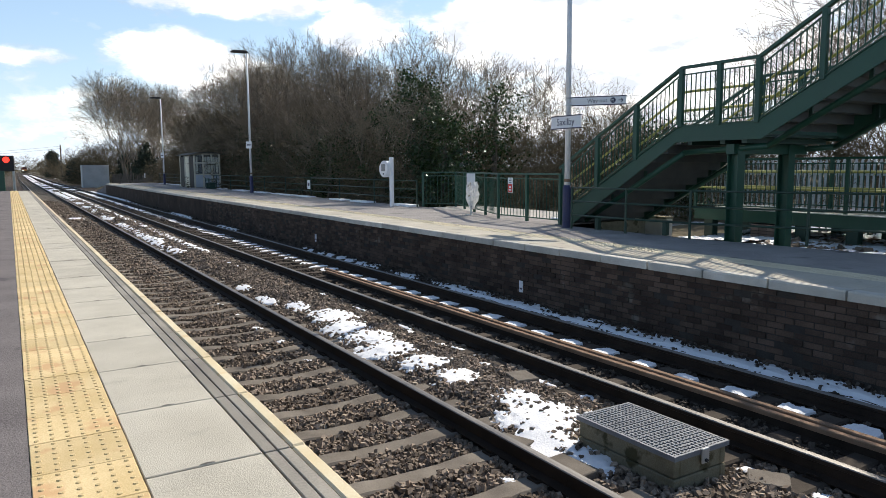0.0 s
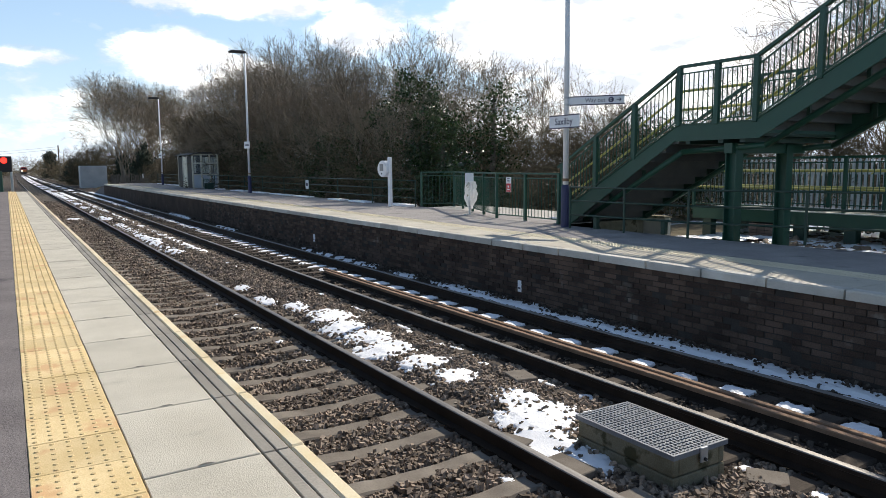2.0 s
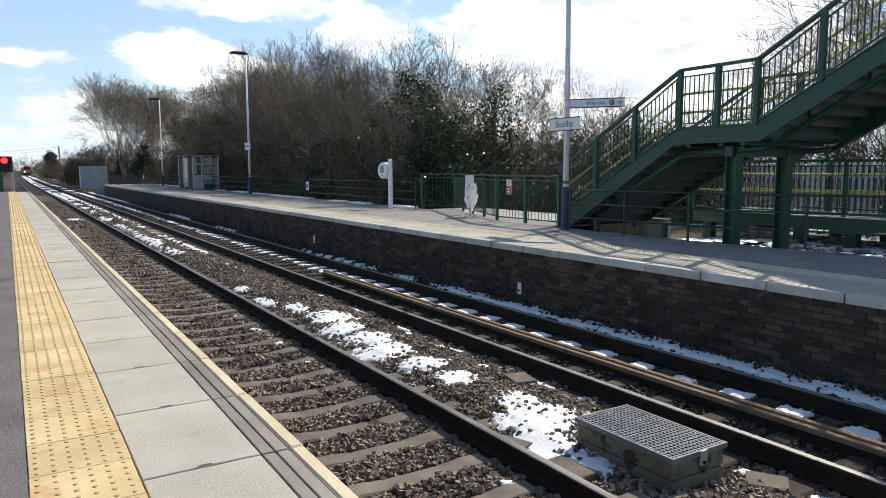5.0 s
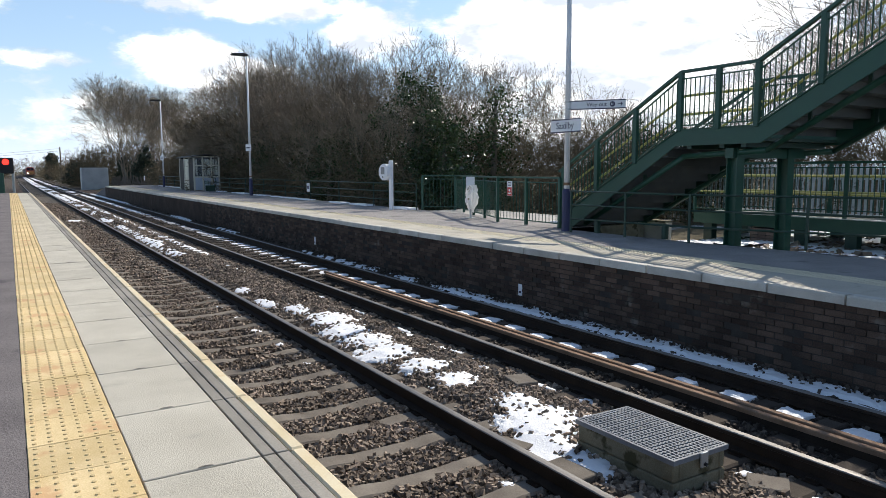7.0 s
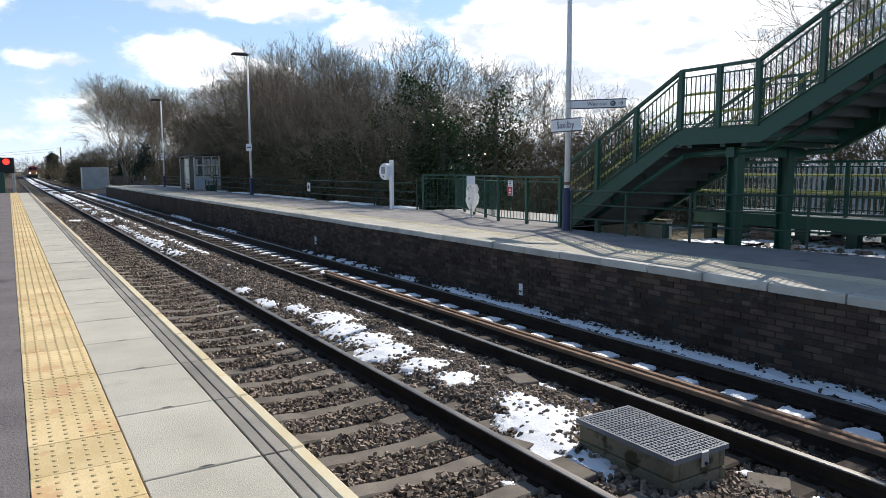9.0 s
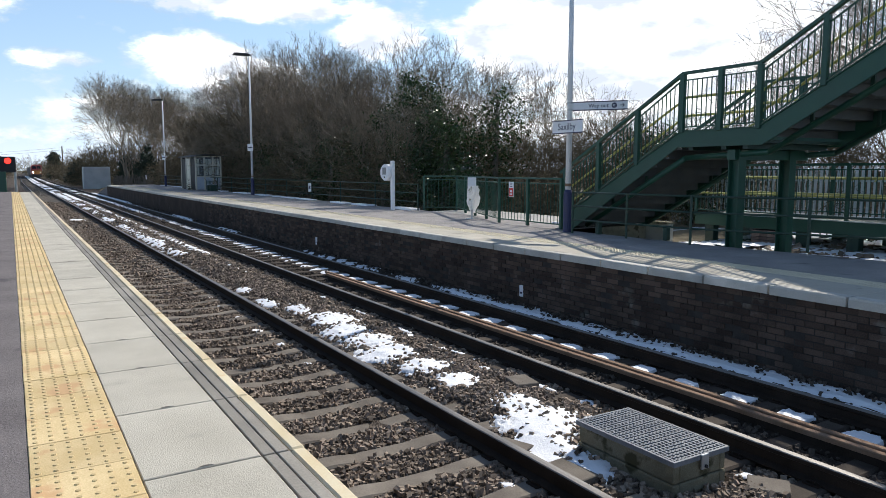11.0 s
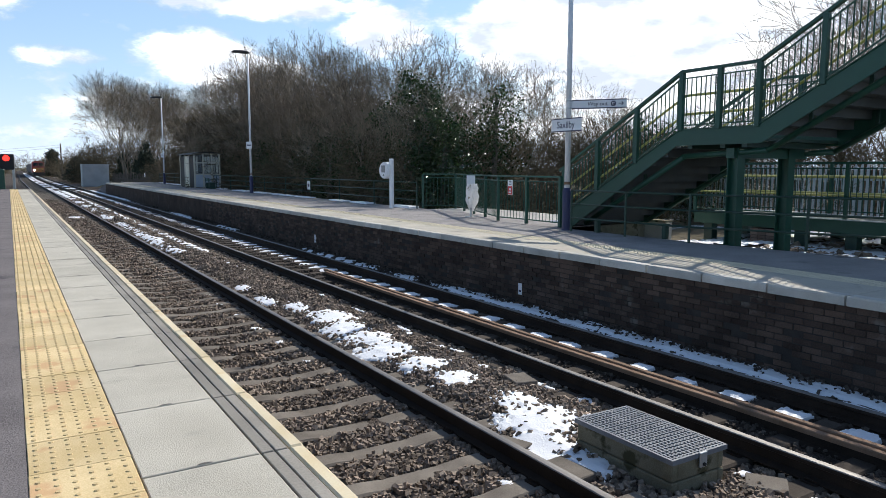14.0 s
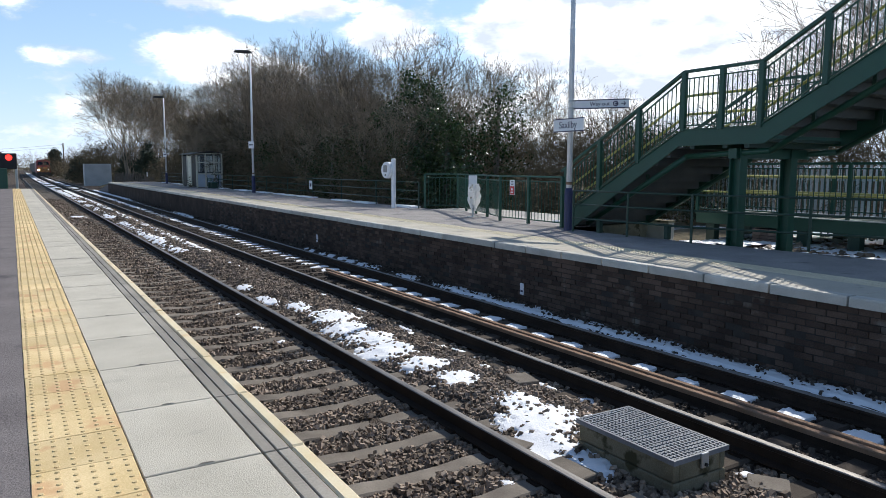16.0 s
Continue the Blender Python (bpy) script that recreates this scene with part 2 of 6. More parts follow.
def bar(bm, p, q, w, h):
    """A flat bar from p to q, w wide across and h high (upright section)."""
    p, q = Vector(p), Vector(q)
    d = (q - p).normalized()
    side = Vector((d.y, -d.x, 0))
    side = side.normalized() if side.length > 1e-6 else Vector((1, 0, 0))
    up = side.cross(d).normalized()
    vs = [bm.verts.new(e + side * (w / 2 * i) + up * (h / 2 * j)) for e in (p, q) for i, j in ((-1, -1), (1, -1), (1, 1), (-1, 1))]
    for f in ((0, 1, 2, 3), (7, 6, 5, 4), (0, 4, 5, 1), (1, 5, 6, 2), (2, 6, 7, 3), (3, 7, 4, 0)):
        bm.faces.new([vs[i] for i in f])
    bmesh.ops.recalc_face_normals(bm, faces=bm.faces[-6:])
    return bm


def prism(bm, outline, x0, x1, axis="y"):
    """Sweeps a closed (a, z) outline along y (outline in x, z) or along x (outline in y, z)."""
    put = (lambda o, s: (o[0], s, o[1])) if axis == "y" else (lambda o, s: (s, o[0], o[1]))
    a = [bm.verts.new(put(o, x0)) for o in outline]
    b = [bm.verts.new(put(o, x1)) for o in outline]
    k = len(outline)
    fs = [bm.faces.new(a), bm.faces.new(b[::-1])]
    fs += [bm.faces.new((a[i], b[i], b[(i + 1) % k], a[(i + 1) % k])) for i in range(k)]
    bmesh.ops.recalc_face_normals(bm, faces=fs)
    return bm


def raw_mesh(name, verts, faces, mat, smooth=False):
    me = bpy.data.meshes.new(name)
    nf, k = faces.shape
    me.vertices.add(len(verts))
    me.vertices.foreach_set("co", np.ascontiguousarray(verts, dtype=np.float32).ravel())
    me.loops.add(nf * k)
    me.loops.foreach_set("vertex_index", np.ascontiguousarray(faces, dtype=np.int32).ravel())
    me.polygons.add(nf)
    me.polygons.foreach_set("loop_start", np.arange(0, nf * k, k, dtype=np.int32))
    me.polygons.foreach_set("use_smooth", np.full(nf, smooth))
    me.materials.append(mat)
    me.update(calc_edges=True)
    me.validate()
    return me


def lettering(name, body, size, mat, parent, m, label=""):
    cu = bpy.data.curves.new(name, "FONT")
    cu.body, cu.size, cu.align_x, cu.align_y, cu.extrude = body, size, "CENTER", "CENTER", 0.0015
    tmp = bpy.data.objects.new(name, cu)
    scene.collection.objects.link(tmp)
    dg = bpy.context.evaluated_depsgraph_get()
    me = bpy.data.meshes.new_from_object(tmp.evaluated_get(dg))
    bpy.data.objects.remove(tmp)
    me.materials.clear()
    me.materials.append(mat)
    ob = new(name, me)
    ob.parent = parent
    ob.matrix_basis = m
    if label:
        ob["label"] = label
    return ob


# ---- large structure ----
EDGE, FAR_EDGE = 1.11, 7.31          # platform edges across the line
RAIL_Z = -0.897
RAILS = {"near": (1.804, 3.309), "far": (5.071, 6.576)}
BED_Z = -1.045


def bend(y):
    """The line swings gently off its straight beyond the platforms."""
    return 0.0075 * max(0.0, y - 150)


def smooth_step(a, b, x):
    t = min(1, max(0, (x - a) / (b - a)))
    return t * t * (3 - 2 * t)


def ground_height(x, y):
    z = -1.25 + 0.75 * smooth_step(8.5, 12, x)
    z += 0.4 * smooth_step(14, 24, x) * smooth_step(-20, 5, y)
    if -3 < x < 30 and -10 < y < 120:
        z += 0.10 * noise.noise((x * 0.5, y * 0.5, 3))
    return z


def build_ground():
    xs = [-4500, -1500, -400, -100, -40, -12, -4] + [0, 3, 6, 7.5, 8.5, 9.2] + [10 + 0.5 * i for i in range(30)] + [26, 29, 34, 45, 70, 120, 300, 900, 2000, 4500]
    ys = [-4500, -1200, -300, -90, -40, -20, -12] + [-6 + 1.0 * i for i in range(46)] + [42, 46, 50, 56, 62, 70, 80, 95, 120, 160, 220, 300, 420, 600, 1000, 2000, 4500]
    bm = bmesh.new()
    grid = [[bm.verts.new((x, y, ground_height(x, y))) for x in xs] for y in ys]
    for j in range(len(ys) - 1):
        for i in range(len(xs) - 1):
            bm.faces.new((grid[j][i], grid[j][i + 1], grid[j + 1][i + 1], grid[j + 1][i]))
    tagged(part("ground", bm, EARTH, smooth=True), "brown winter ground with patches of old snow", "ground", kind="structure")


def bed_height(x, y):
    """Top of the ballast: a low heap between the tracks and shallow cess troughs."""
    z = BED_Z
    z += 0.05 * math.exp(-((x - 4.15) / 0.45) ** 2)
    z -= 0.042 * (max(0.0, min(1.0, (3.86 - x) / 0.26)) if 1.4 < x < 4.2 else 1 if 4.66 < x < 7.0 else 0)
    z -= 0.05 * math.exp(-((x - 1.25) / 0.3) ** 2) - 0.05 * max(0.0, min(1.0, (x - 6.72) / 0.25))
    z -= 0.10 * math.exp(-((x - 4.25) / 0.6) ** 2 - ((y - 3.5) / 0.8) ** 2)
    return z + 0.022 * noise.noise((x * 2.2, y * 2.2, 0)) + 0.012 * noise.noise((x * 6, y * 6, 5))


def build_bed():
    bm = bmesh.new()
    xs = np.linspace(0.9, 7.45, 48)
    ys = np.concatenate([np.arange(-9.0, 1.0, 0.4), np.arange(1.0, 20, 0.14), np.arange(20, 60, 0.6), np.arange(60, 620, 8)])
    grid = [[bm.verts.new((x + bend(y), y, bed_height(x, y))) for x in xs] for y in ys]
    for j in range(len(ys) - 1):
        for i in range(len(xs) - 1):
            bm.faces.new((grid[j][i], grid[j][i + 1], grid[j + 1][i + 1], grid[j + 1][i]))
    # verges beyond the platforms, at both sides of the line
    box(bm, 7.4, 9.0, 79, 620, -1.3, -1.07)
    box(bm, -1.0, 0.95, 60, 620, -1.3, -1.07)
    tagged(part("ballast_bed", bm, BED), "brown crushed-stone ballast bed under both tracks", "track bed", kind="structure")


def stone_template(rng):
    v = np.array([(x, y, z) for z in (-1, 1) for y in (-1, 1) for x in (-1, 1)], float) * 0.5
    v *= rng.uniform(0.55, 1.0, (8, 3))
    return v


CUBE = np.array([(0, 2, 3, 1), (4, 5, 7, 6), (0, 1, 5, 4), (2, 6, 7, 3), (0, 4, 6, 2), (1, 3, 7, 5)])


def scatter_stones(spots, sizes, rng):
    templates = [stone_template(rng) for _ in range(24)]
    vs, fs = [], []
    for k, ((x, y, z), s) in enumerate(zip(spots, sizes)):
        e = Euler(rng.uniform(0, 6.28, 3)).to_matrix()
        t = templates[rng.integers(24)] * (s * rng.uniform(0.8, 1.5), s, s * rng.uniform(0.6, 1.0))
        vs.append(t @ np.array(e).T + (x, y, z))
        fs.append(CUBE + 8 * k)
    return np.concatenate(vs), np.concatenate(fs)


def build_ballast():
    rng = np.random.default_rng(4)
    spots, sizes = [], []
    for x0, x1, y0, y1, step, size in ((1.12, 7.33, -6.0, 2.0, 0.085, 0.07), (1.12, 7.33, 2.0, 7.5, 0.031, 0.043), (1.12, 7.33, 7.5, 16.0, 0.040, 0.043), (1.12, 7.33, 16.0, 32.0, 0.062, 0.054), (1.3, 7.2, 32.0, 60.0, 0.13, 0.09)):
        n = int((x1 - x0) * (y1 - y0) / step ** 2)
        for x, y in zip(rng.uniform(x0, x1, n), rng.uniform(y0, y1, n)):
            if x < 1.25 + 0.0 * y and y < 6:
                continue
            if any(abs(x - r) < 0.075 for pair in RAILS.values() for r in pair):
                continue
            if 3.93 < x < 4.58 and 3.26 < y < 4.30:
                continue
            on_near = 1.33 < x < 3.78 and abs((y - 4.54 + 0.30) % 0.60 - 0.30) < 0.115
            on_far = 4.60 < x < 7.05 and abs((y - 3.4875 + 0.3175) % 0.635 - 0.3175) < 0.12
            if (on_near or on_far) and rng.random() < (0.985 if on_near else 0.95):
                continue
            if (5.15 < x < 6.5 or x > 6.75) and rng.random() < 0.55:
                continue
            if y < 14 and x > 3.3 and snow_depth(x, y) > 0.22 and rng.random() < (0.86 if x > 6 else 0.92 if y < 5.4 else 0.88):
                continue
            if y >= 15 and far_snow(x, y) > 0.1 and rng.random() < 0.92:
                continue
            if 5.96 < x < 6.47 and y < 16 and abs((y - 3.17 + 0.3175) % 0.635 - 0.3175) < 0.17:
                continue
            lift = 0.008 if x > 6.6 and y < 15 else 0.0
            spots.append((x, y, bed_height(x, y) + lift + rng.uniform(-0.004, 0.02)))
            sizes.append(size * rng.uniform(0.6, 1.25))
    # stones in the far track and at the wall foot get a deeper tone
    darker = [p[0] > 6.62 or 5.12 < p[0] < 6.53 for p in spots]
    for name, label, mat, want in (("ballast_stones", "loose grey-brown crushed stone ballast between the rails", STONE, False), ("grimy_stones", "dark stones in the far track and along the wall foot", DARK_STONE, True)):
        v, f = scatter_stones([p for p, g in zip(spots, darker) if g == want], [q for q, g in zip(sizes, darker) if g == want], rng)
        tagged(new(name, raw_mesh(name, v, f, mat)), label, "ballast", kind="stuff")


SNOW_SPOTS = [  # x, y, half width, half length
    (4.15, 10.0, 0.38, 0.6), (4.0, 9.2, 0.36, 0.5), (4.02, 8.5, 0.36, 0.5), (3.9, 7.85, 0.40, 0.5), (4.05, 7.0, 0.33, 0.33), (4.05, 6.35, 0.28, 0.28),
    (4.14, 5.35, 0.24, 0.38), (4.05, 4.85, 0.52, 0.42), (3.72, 4.5, 0.34, 0.46), (3.78, 3.98, 0.24, 0.24), (4.7, 7.83, 0.13, 0.10), (4.73, 8.67, 0.12, 0.12),
    (4.62, 6.58, 0.08, 0.09), (4.74, 9.74, 0.08, 0.15), (4.82, 2.6, 0.11, 0.22), (4.8, 3.27, 0.07, 0.08), (5.4, 3.2, 0.09, 0.10), (3.05, 4.1, 0.07, 0.09),
    (4.92, 5.2, 0.07, 0.12), (3.77, 13.6, 0.14, 0.4), (3.72, 12.0, 0.13, 0.6), (3.95, 11.1, 0.17, 0.5)]
SNOW_SPOTS += [(3.0 + 0.03 * (k % 2), 8.1 + 1.05 * k, 0.08, 0.10) for k in range(6)]
SNOW_SPOTS += [(4.85, 4.2 + 1.6 * k, 0.05, 0.3) for k in range(6)]


def snow_depth(x, y):
    d = max(1 - ((x - a) / w) ** 2 - ((y - b) / h) ** 2 for a, b, w, h in SNOW_SPOTS)
    # the strip under the far wall, broken here and there
    wall = 0.80 - ((x - 6.96) / 0.36) ** 2 + 0.5 * noise.noise((x * 5, y * 2.0, 6)) - 0.9 * smooth_step(0.05, 0.35, noise.noise((y * 0.9, 2.2, 0))) * smooth_step(6, 8.5, y) - 0.25 * smooth_step(10, 15, y)
    d = max(d, wall)
    return d + 0.45 * noise.noise((x * 3.0, y * 3.0, 1)) + 0.5 * noise.noise((x * 8, y * 8, 2)) + 0.75 * noise.noise((x * 17, y * 17, 3)) + 0.6 * noise.noise((x * 31, y * 31, 4)) - 0.06


def far_snow(x, y):
    """Snow further off: ladders between the sleepers, streaks between the tracks and banks under the wall."""
    if any(abs(x - r) < 0.08 for p in RAILS.values() for r in p):
        return -1
    lad = math.cos(2 * math.pi * (y - 3.17) / 0.635)
    d = 0.30 - ((x - 3.88) / 0.34) ** 2 + 0.15 * lad - 0.8 * (y < 20) + 0.8 * noise.noise((x * 1.5, y * 0.35, 3))
    d = max(d, 0.45 - ((x - 4.50) / 0.26) ** 2 + 0.55 * lad - 0.9 * (y < 20), -0.05 - ((x - 3.48) / 0.12) ** 2 + 0.3 * math.cos(2 * math.pi * (y - 4.54 - 0.3) / 0.6))
    d = max(d, 0.32 - ((x - 6.22) / 0.27) ** 2 + 0.65 * lad, 0.35 - ((x - 5.33) / 0.18) ** 2 + 0.55 * lad - 0.9 * (y < 19.5))
    bank = max(1 - ((y - 16.8) / 2.6) ** 2, 1 - ((y - 27.4) / 1.6) ** 2, 1 - ((y - 36) / 2.6) ** 2, -1 + 2 * smooth_step(44, 60, y))
    d = max(d, min(0.5, bank) - ((x - 7.02) / 0.26) ** 2 + 0.35 * lad)
    d = max(d, 0.9 - ((x - 2.6) / 0.4) ** 2 - ((y - 37.7) / 1.2) ** 2)
    return d + 0.45 * noise.noise((x * 1.5, y * 0.4, 7)) + 0.45 * noise.noise((x * 6, y * 4.0, 8)) + 0.35 * noise.noise((x * 14, y * 11.0, 9)) - 0.10


def build_snow():
    def patch(x0, x1, y0, y1, step, depth_at, top_at, thick):
        nx, ny = int((x1 - x0) / step), int((y1 - y0) / step)
        d = np.array([[depth_at(x0 + i * step, y0 + j * step) for i in range(nx + 1)] for j in range(ny + 1)])
        ids, vs, fs = {}, [], []
        for j in range(ny):
            for i in range(nx):
                cell = ((j, i), (j, i + 1), (j + 1, i + 1), (j + 1, i))
                if max(d[c] for c in cell) <= 0:
                    continue
                for c in cell:
                    if c not in ids:
                        ids[c] = len(vs)
                        x, y = x0 + c[1] * step, y0 + c[0] * step
                        vs.append((x, y, top_at(x, y) - 0.03 + thick * min(1, max(0, d[c] * 2.2 + 0.3))))
                fs.append([ids[c] for c in cell])
        return np.array(vs), np.array(fs)
    clear = lambda x, y: -1 if any(abs(x - r) < 0.045 for p in RAILS.values() for r in p) or (4.0 < x < 4.51 and 3.32 < y < 4.23) else snow_depth(x, y)
    v1, f1 = patch(2.85, 7.32, 2.3, 15.0, 0.022, clear, bed_height, 0.052)
    ob = new("snow_patches", raw_mesh("snow_patches", v1, f1, SNOW, True))
    tagged(ob, "thin old snow lying in broken patches on the ballast", "snow", kind="stuff")

    v1, f1 = patch(2.3, 7.32, 15.0, 42.0, 0.06, far_snow, bed_height, 0.055)
    v2, f2 = patch(1.9, 7.3, 42.0, 80.0, 0.12, far_snow, bed_height, 0.075)
    v3, f3 = patch(1.9, 9.0, 80.0, 330.0, 0.6, far_snow, bed_height, 0.12)
    v3[:, 0] += 0.0075 * np.maximum(0, v3[:, 1] - 150)
    v = np.concatenate([v1, v2, v3])
    ob = new("snow_streaks", raw_mesh("snow_streaks", v, np.concatenate([f1, f2 + len(v1), f3 + len(v1) + len(v2)]), SNOW, True))
    tagged(ob, "old snow in streaks along the tracks further off", "snow", kind="stuff")


def rail_section(x, z_top):
    h = 0.159
    right = [(0.0, 0), (0.030, -0.002), (0.036, -0.010), (0.036, -0.038), (0.010, -0.052), (0.009, -0.125), (0.07, -0.148), (0.07, -h)]
    pts = [(x + a, z_top + c) for a, c in right] + [(x - a, z_top + c) for a, c in reversed(right[1:])]
    return pts


def rail_part(parent, x, z_top, y0, y1, side_mat, top_mat, name="rail", label=""):
    bm = bmesh.new()
    ys = [y0, 40, 150, y1] if y1 > 180 else [y0, y1]
    for s, e in zip(ys, ys[1:]):
        prism(bm, rail_section(x, z_top), s, e)
    for v in bm.verts:
        v.co.x += bend(v.co.y)
    bm.normal_update()
    for f in bm.faces:
        c = f.calc_center_median()
        if f.normal.z > 0.5 and c.z > z_top - 0.012:
            f.material_index = 1
    return part(name, bm, (side_mat, top_mat), parent, label)


def build_track(which, sleeper_mat, y_first, pitch, label):
    """One running line: two rails, sleepers and their clips."""
    xa, xb = RAILS[which]
    mid = (xa + xb) / 2
    track = thing("railway_track", label, "railway track", kind="structure")
    for x in (xa, xb):
        rail_part(track, x, RAIL_Z, -9, 620, RAIL, RAILTOP)
    bm = bmesh.new()
    half = 1.21
    top = RAIL_Z - 0.163
    dip = 0.022 if which == "near" else 0.0
    prof = [(-half, top - 0.1), (half, top - 0.1), (half, top + 0.005), (0.45, top), (0.25, top - dip), (-0.25, top - dip), (-0.45, top), (-half, top + 0.005)]
    prism(bm, [(a, c) for a, c in prof], -0.11, 0.11)
    bmesh.ops.bevel(bm, geom=[e for e in bm.edges if all(v.co.z > top - 0.06 for v in e.verts)], offset=0.018, segments=1, affect="EDGES")
    me = mesh_of("sleeper", bm, sleeper_mat)
    clip = bmesh.new()
    for s in (-1, 1):
        for k in range(6):
            a, c = math.pi * k / 6, math.pi * (k + 1) / 6
            tube(clip, (s * (0.075 + 0.035 * math.sin(a)), -0.05 * math.cos(a), 0.012 + 0.028 * math.sin(a)), (s * (0.075 + 0.035 * math.sin(c)), -0.05 * math.cos(c), 0.012 + 0.028 * math.sin(c)), 0.009, n=6)
        box(clip, s * 0.10 - 0.025, s * 0.10 + 0.025, -0.06, 0.06, 0, 0.018)
    clip_me = mesh_of("rail_clip", clip, RAIL)
    n0 = int((-8.5 - y_first) / pitch)
    rng = random.Random(3)
    for k in range(n0, n0 + 140):
        y = y_first + k * pitch
        s = piece("sleeper", me, track, (mid + rng.uniform(-0.015, 0.015), y, rng.uniform(-0.004, 0.006)), rng.uniform(-0.5, 0.5))
        if 1.5 < y < 20:
            for x in (xa, xb):
                piece("rail_clip", clip_me, s, (x - mid, 0, top))
    rest = bmesh.new()
    for k in range(n0 + 140, n0 + 340):
        y = y_first + k * pitch
        box(rest, mid - half + bend(y), mid + half + bend(y), y - 0.11, y + 0.11, top - 0.1, top)
    tagged(part("sleepers", rest, sleeper_mat, track), kind="stuff")


def build_near_platform():
    p = thing("platform_near", "station platform with pale edge slabs, yellow tactile strip and asphalt", "platform", kind="structure")
    end = 50.0
    bm = new_box(-6, EDGE - 0.05, -6, end, -1.3, -0.075)
    part("platform_wall", bm, BRICK, p)
    bm = bmesh.new()
    prism(bm, [(end, -1.3), (end + 9, -1.3), (end + 9, -1.05), (end, -0.075)], -6, EDGE - 0.05, "x")
    part("end_ramp", bm, ASPHALT, p)
    bm = new_box(-6, -0.007, -6, end, -0.075, -0.004)
    part("asphalt_surface", bm, ASPHALT, p, "grey worn asphalt")
    part("bedding", new_box(-0.015, EDGE - 0.02, -6, end, -0.075, -0.022), JOINT, p)
    length = 0.907
    gap = 0.006
    bm = new_box(0.401, 0.903, gap, length - gap, -0.02, 0.0, 0.004)
    notch = [bm.verts.new((0.66 + 0.035 * math.cos(math.pi * k / 8), gap + 0.003 + 0.016 * math.sin(math.pi * k / 8), 0.0012)) for k in range(9)]
    bm.faces.new(notch).material_index = 1
    slab = mesh_of("slab", bm, (CONCRETE, JOINT))
    strip = bmesh.new()
    box(strip, 0.912, 0.968, gap, length - gap, -0.02, -0.001, 0.003)
    strip = mesh_of("edge_strip", strip, STRIP)
    strip2 = mesh_of("edge_strip", new_box(0.976, 1.033, gap, length - gap, -0.02, -0.001, 0.003), STRIP)
    nose = mesh_of("nosing", new_box(1.040, EDGE, gap, length - gap, -0.075, 0.001, 0.010), NOSE)
    rng = random.Random(8)
    y = 3.055 - 9.0 * length
    while y < end - length:
        dz = rng.uniform(-0.002, 0.002)
        piece("slab", slab, p, (0, y, dz))
        piece("edge_strip", strip, p, (0, y, dz))
        piece("edge_strip", strip2, p, (0, y, dz))
        piece("nosing", nose, p, (rng.uniform(-0.003, 0.003), y, 0))
        y += length

    def tile_mesh(round_n):
        bm = bmesh.new()
        box(bm, 0.0, 0.40, 0.003, 0.397, -0.02, 0.0, 0.003)
        for f in bm.faces:
            f.material_index = 0
        for i in range(6):
            for j in range(6):
                x, yy = 0.033 + 0.0667 * i, 0.033 + 0.0667 * j
                ring = [[bm.verts.new((x + r * math.cos(2 * math.pi * k / round_n), yy + r * math.sin(2 * math.pi * k / round_n), z)) for k in range(round_n)] for r, z in ((0.0125, 0.0), (0.0095, 0.005))]
                for k in range(round_n):
                    bm.faces.new((ring[0][k], ring[0][(k + 1) % round_n], ring[1][(k + 1) % round_n], ring[1][k])).material_index = 1
                bm.faces.new(ring[1]).material_index = 1
        return mesh_of("tactile_tile", bm, (TACTILE, BLISTER))
    fine, coarse = tile_mesh(8), tile_mesh(4)
    y = 3.32 - 23 * 0.4
    while y < end - 0.4:
        piece("tactile_tile", fine if y < 9 else coarse, p, (-0.005 + rng.uniform(-0.002, 0.002), y, rng.uniform(-0.001, 0.002)))
        y += 0.4


PLATFORM_END = 70.0


def back_edge(y):
    """Back edge of the far platform."""
    if y > 19:
        return 11.5
    if y > 12.0:
        return 11.5
    return 10.3 + 0.12 * max(0, 8.0 - y)


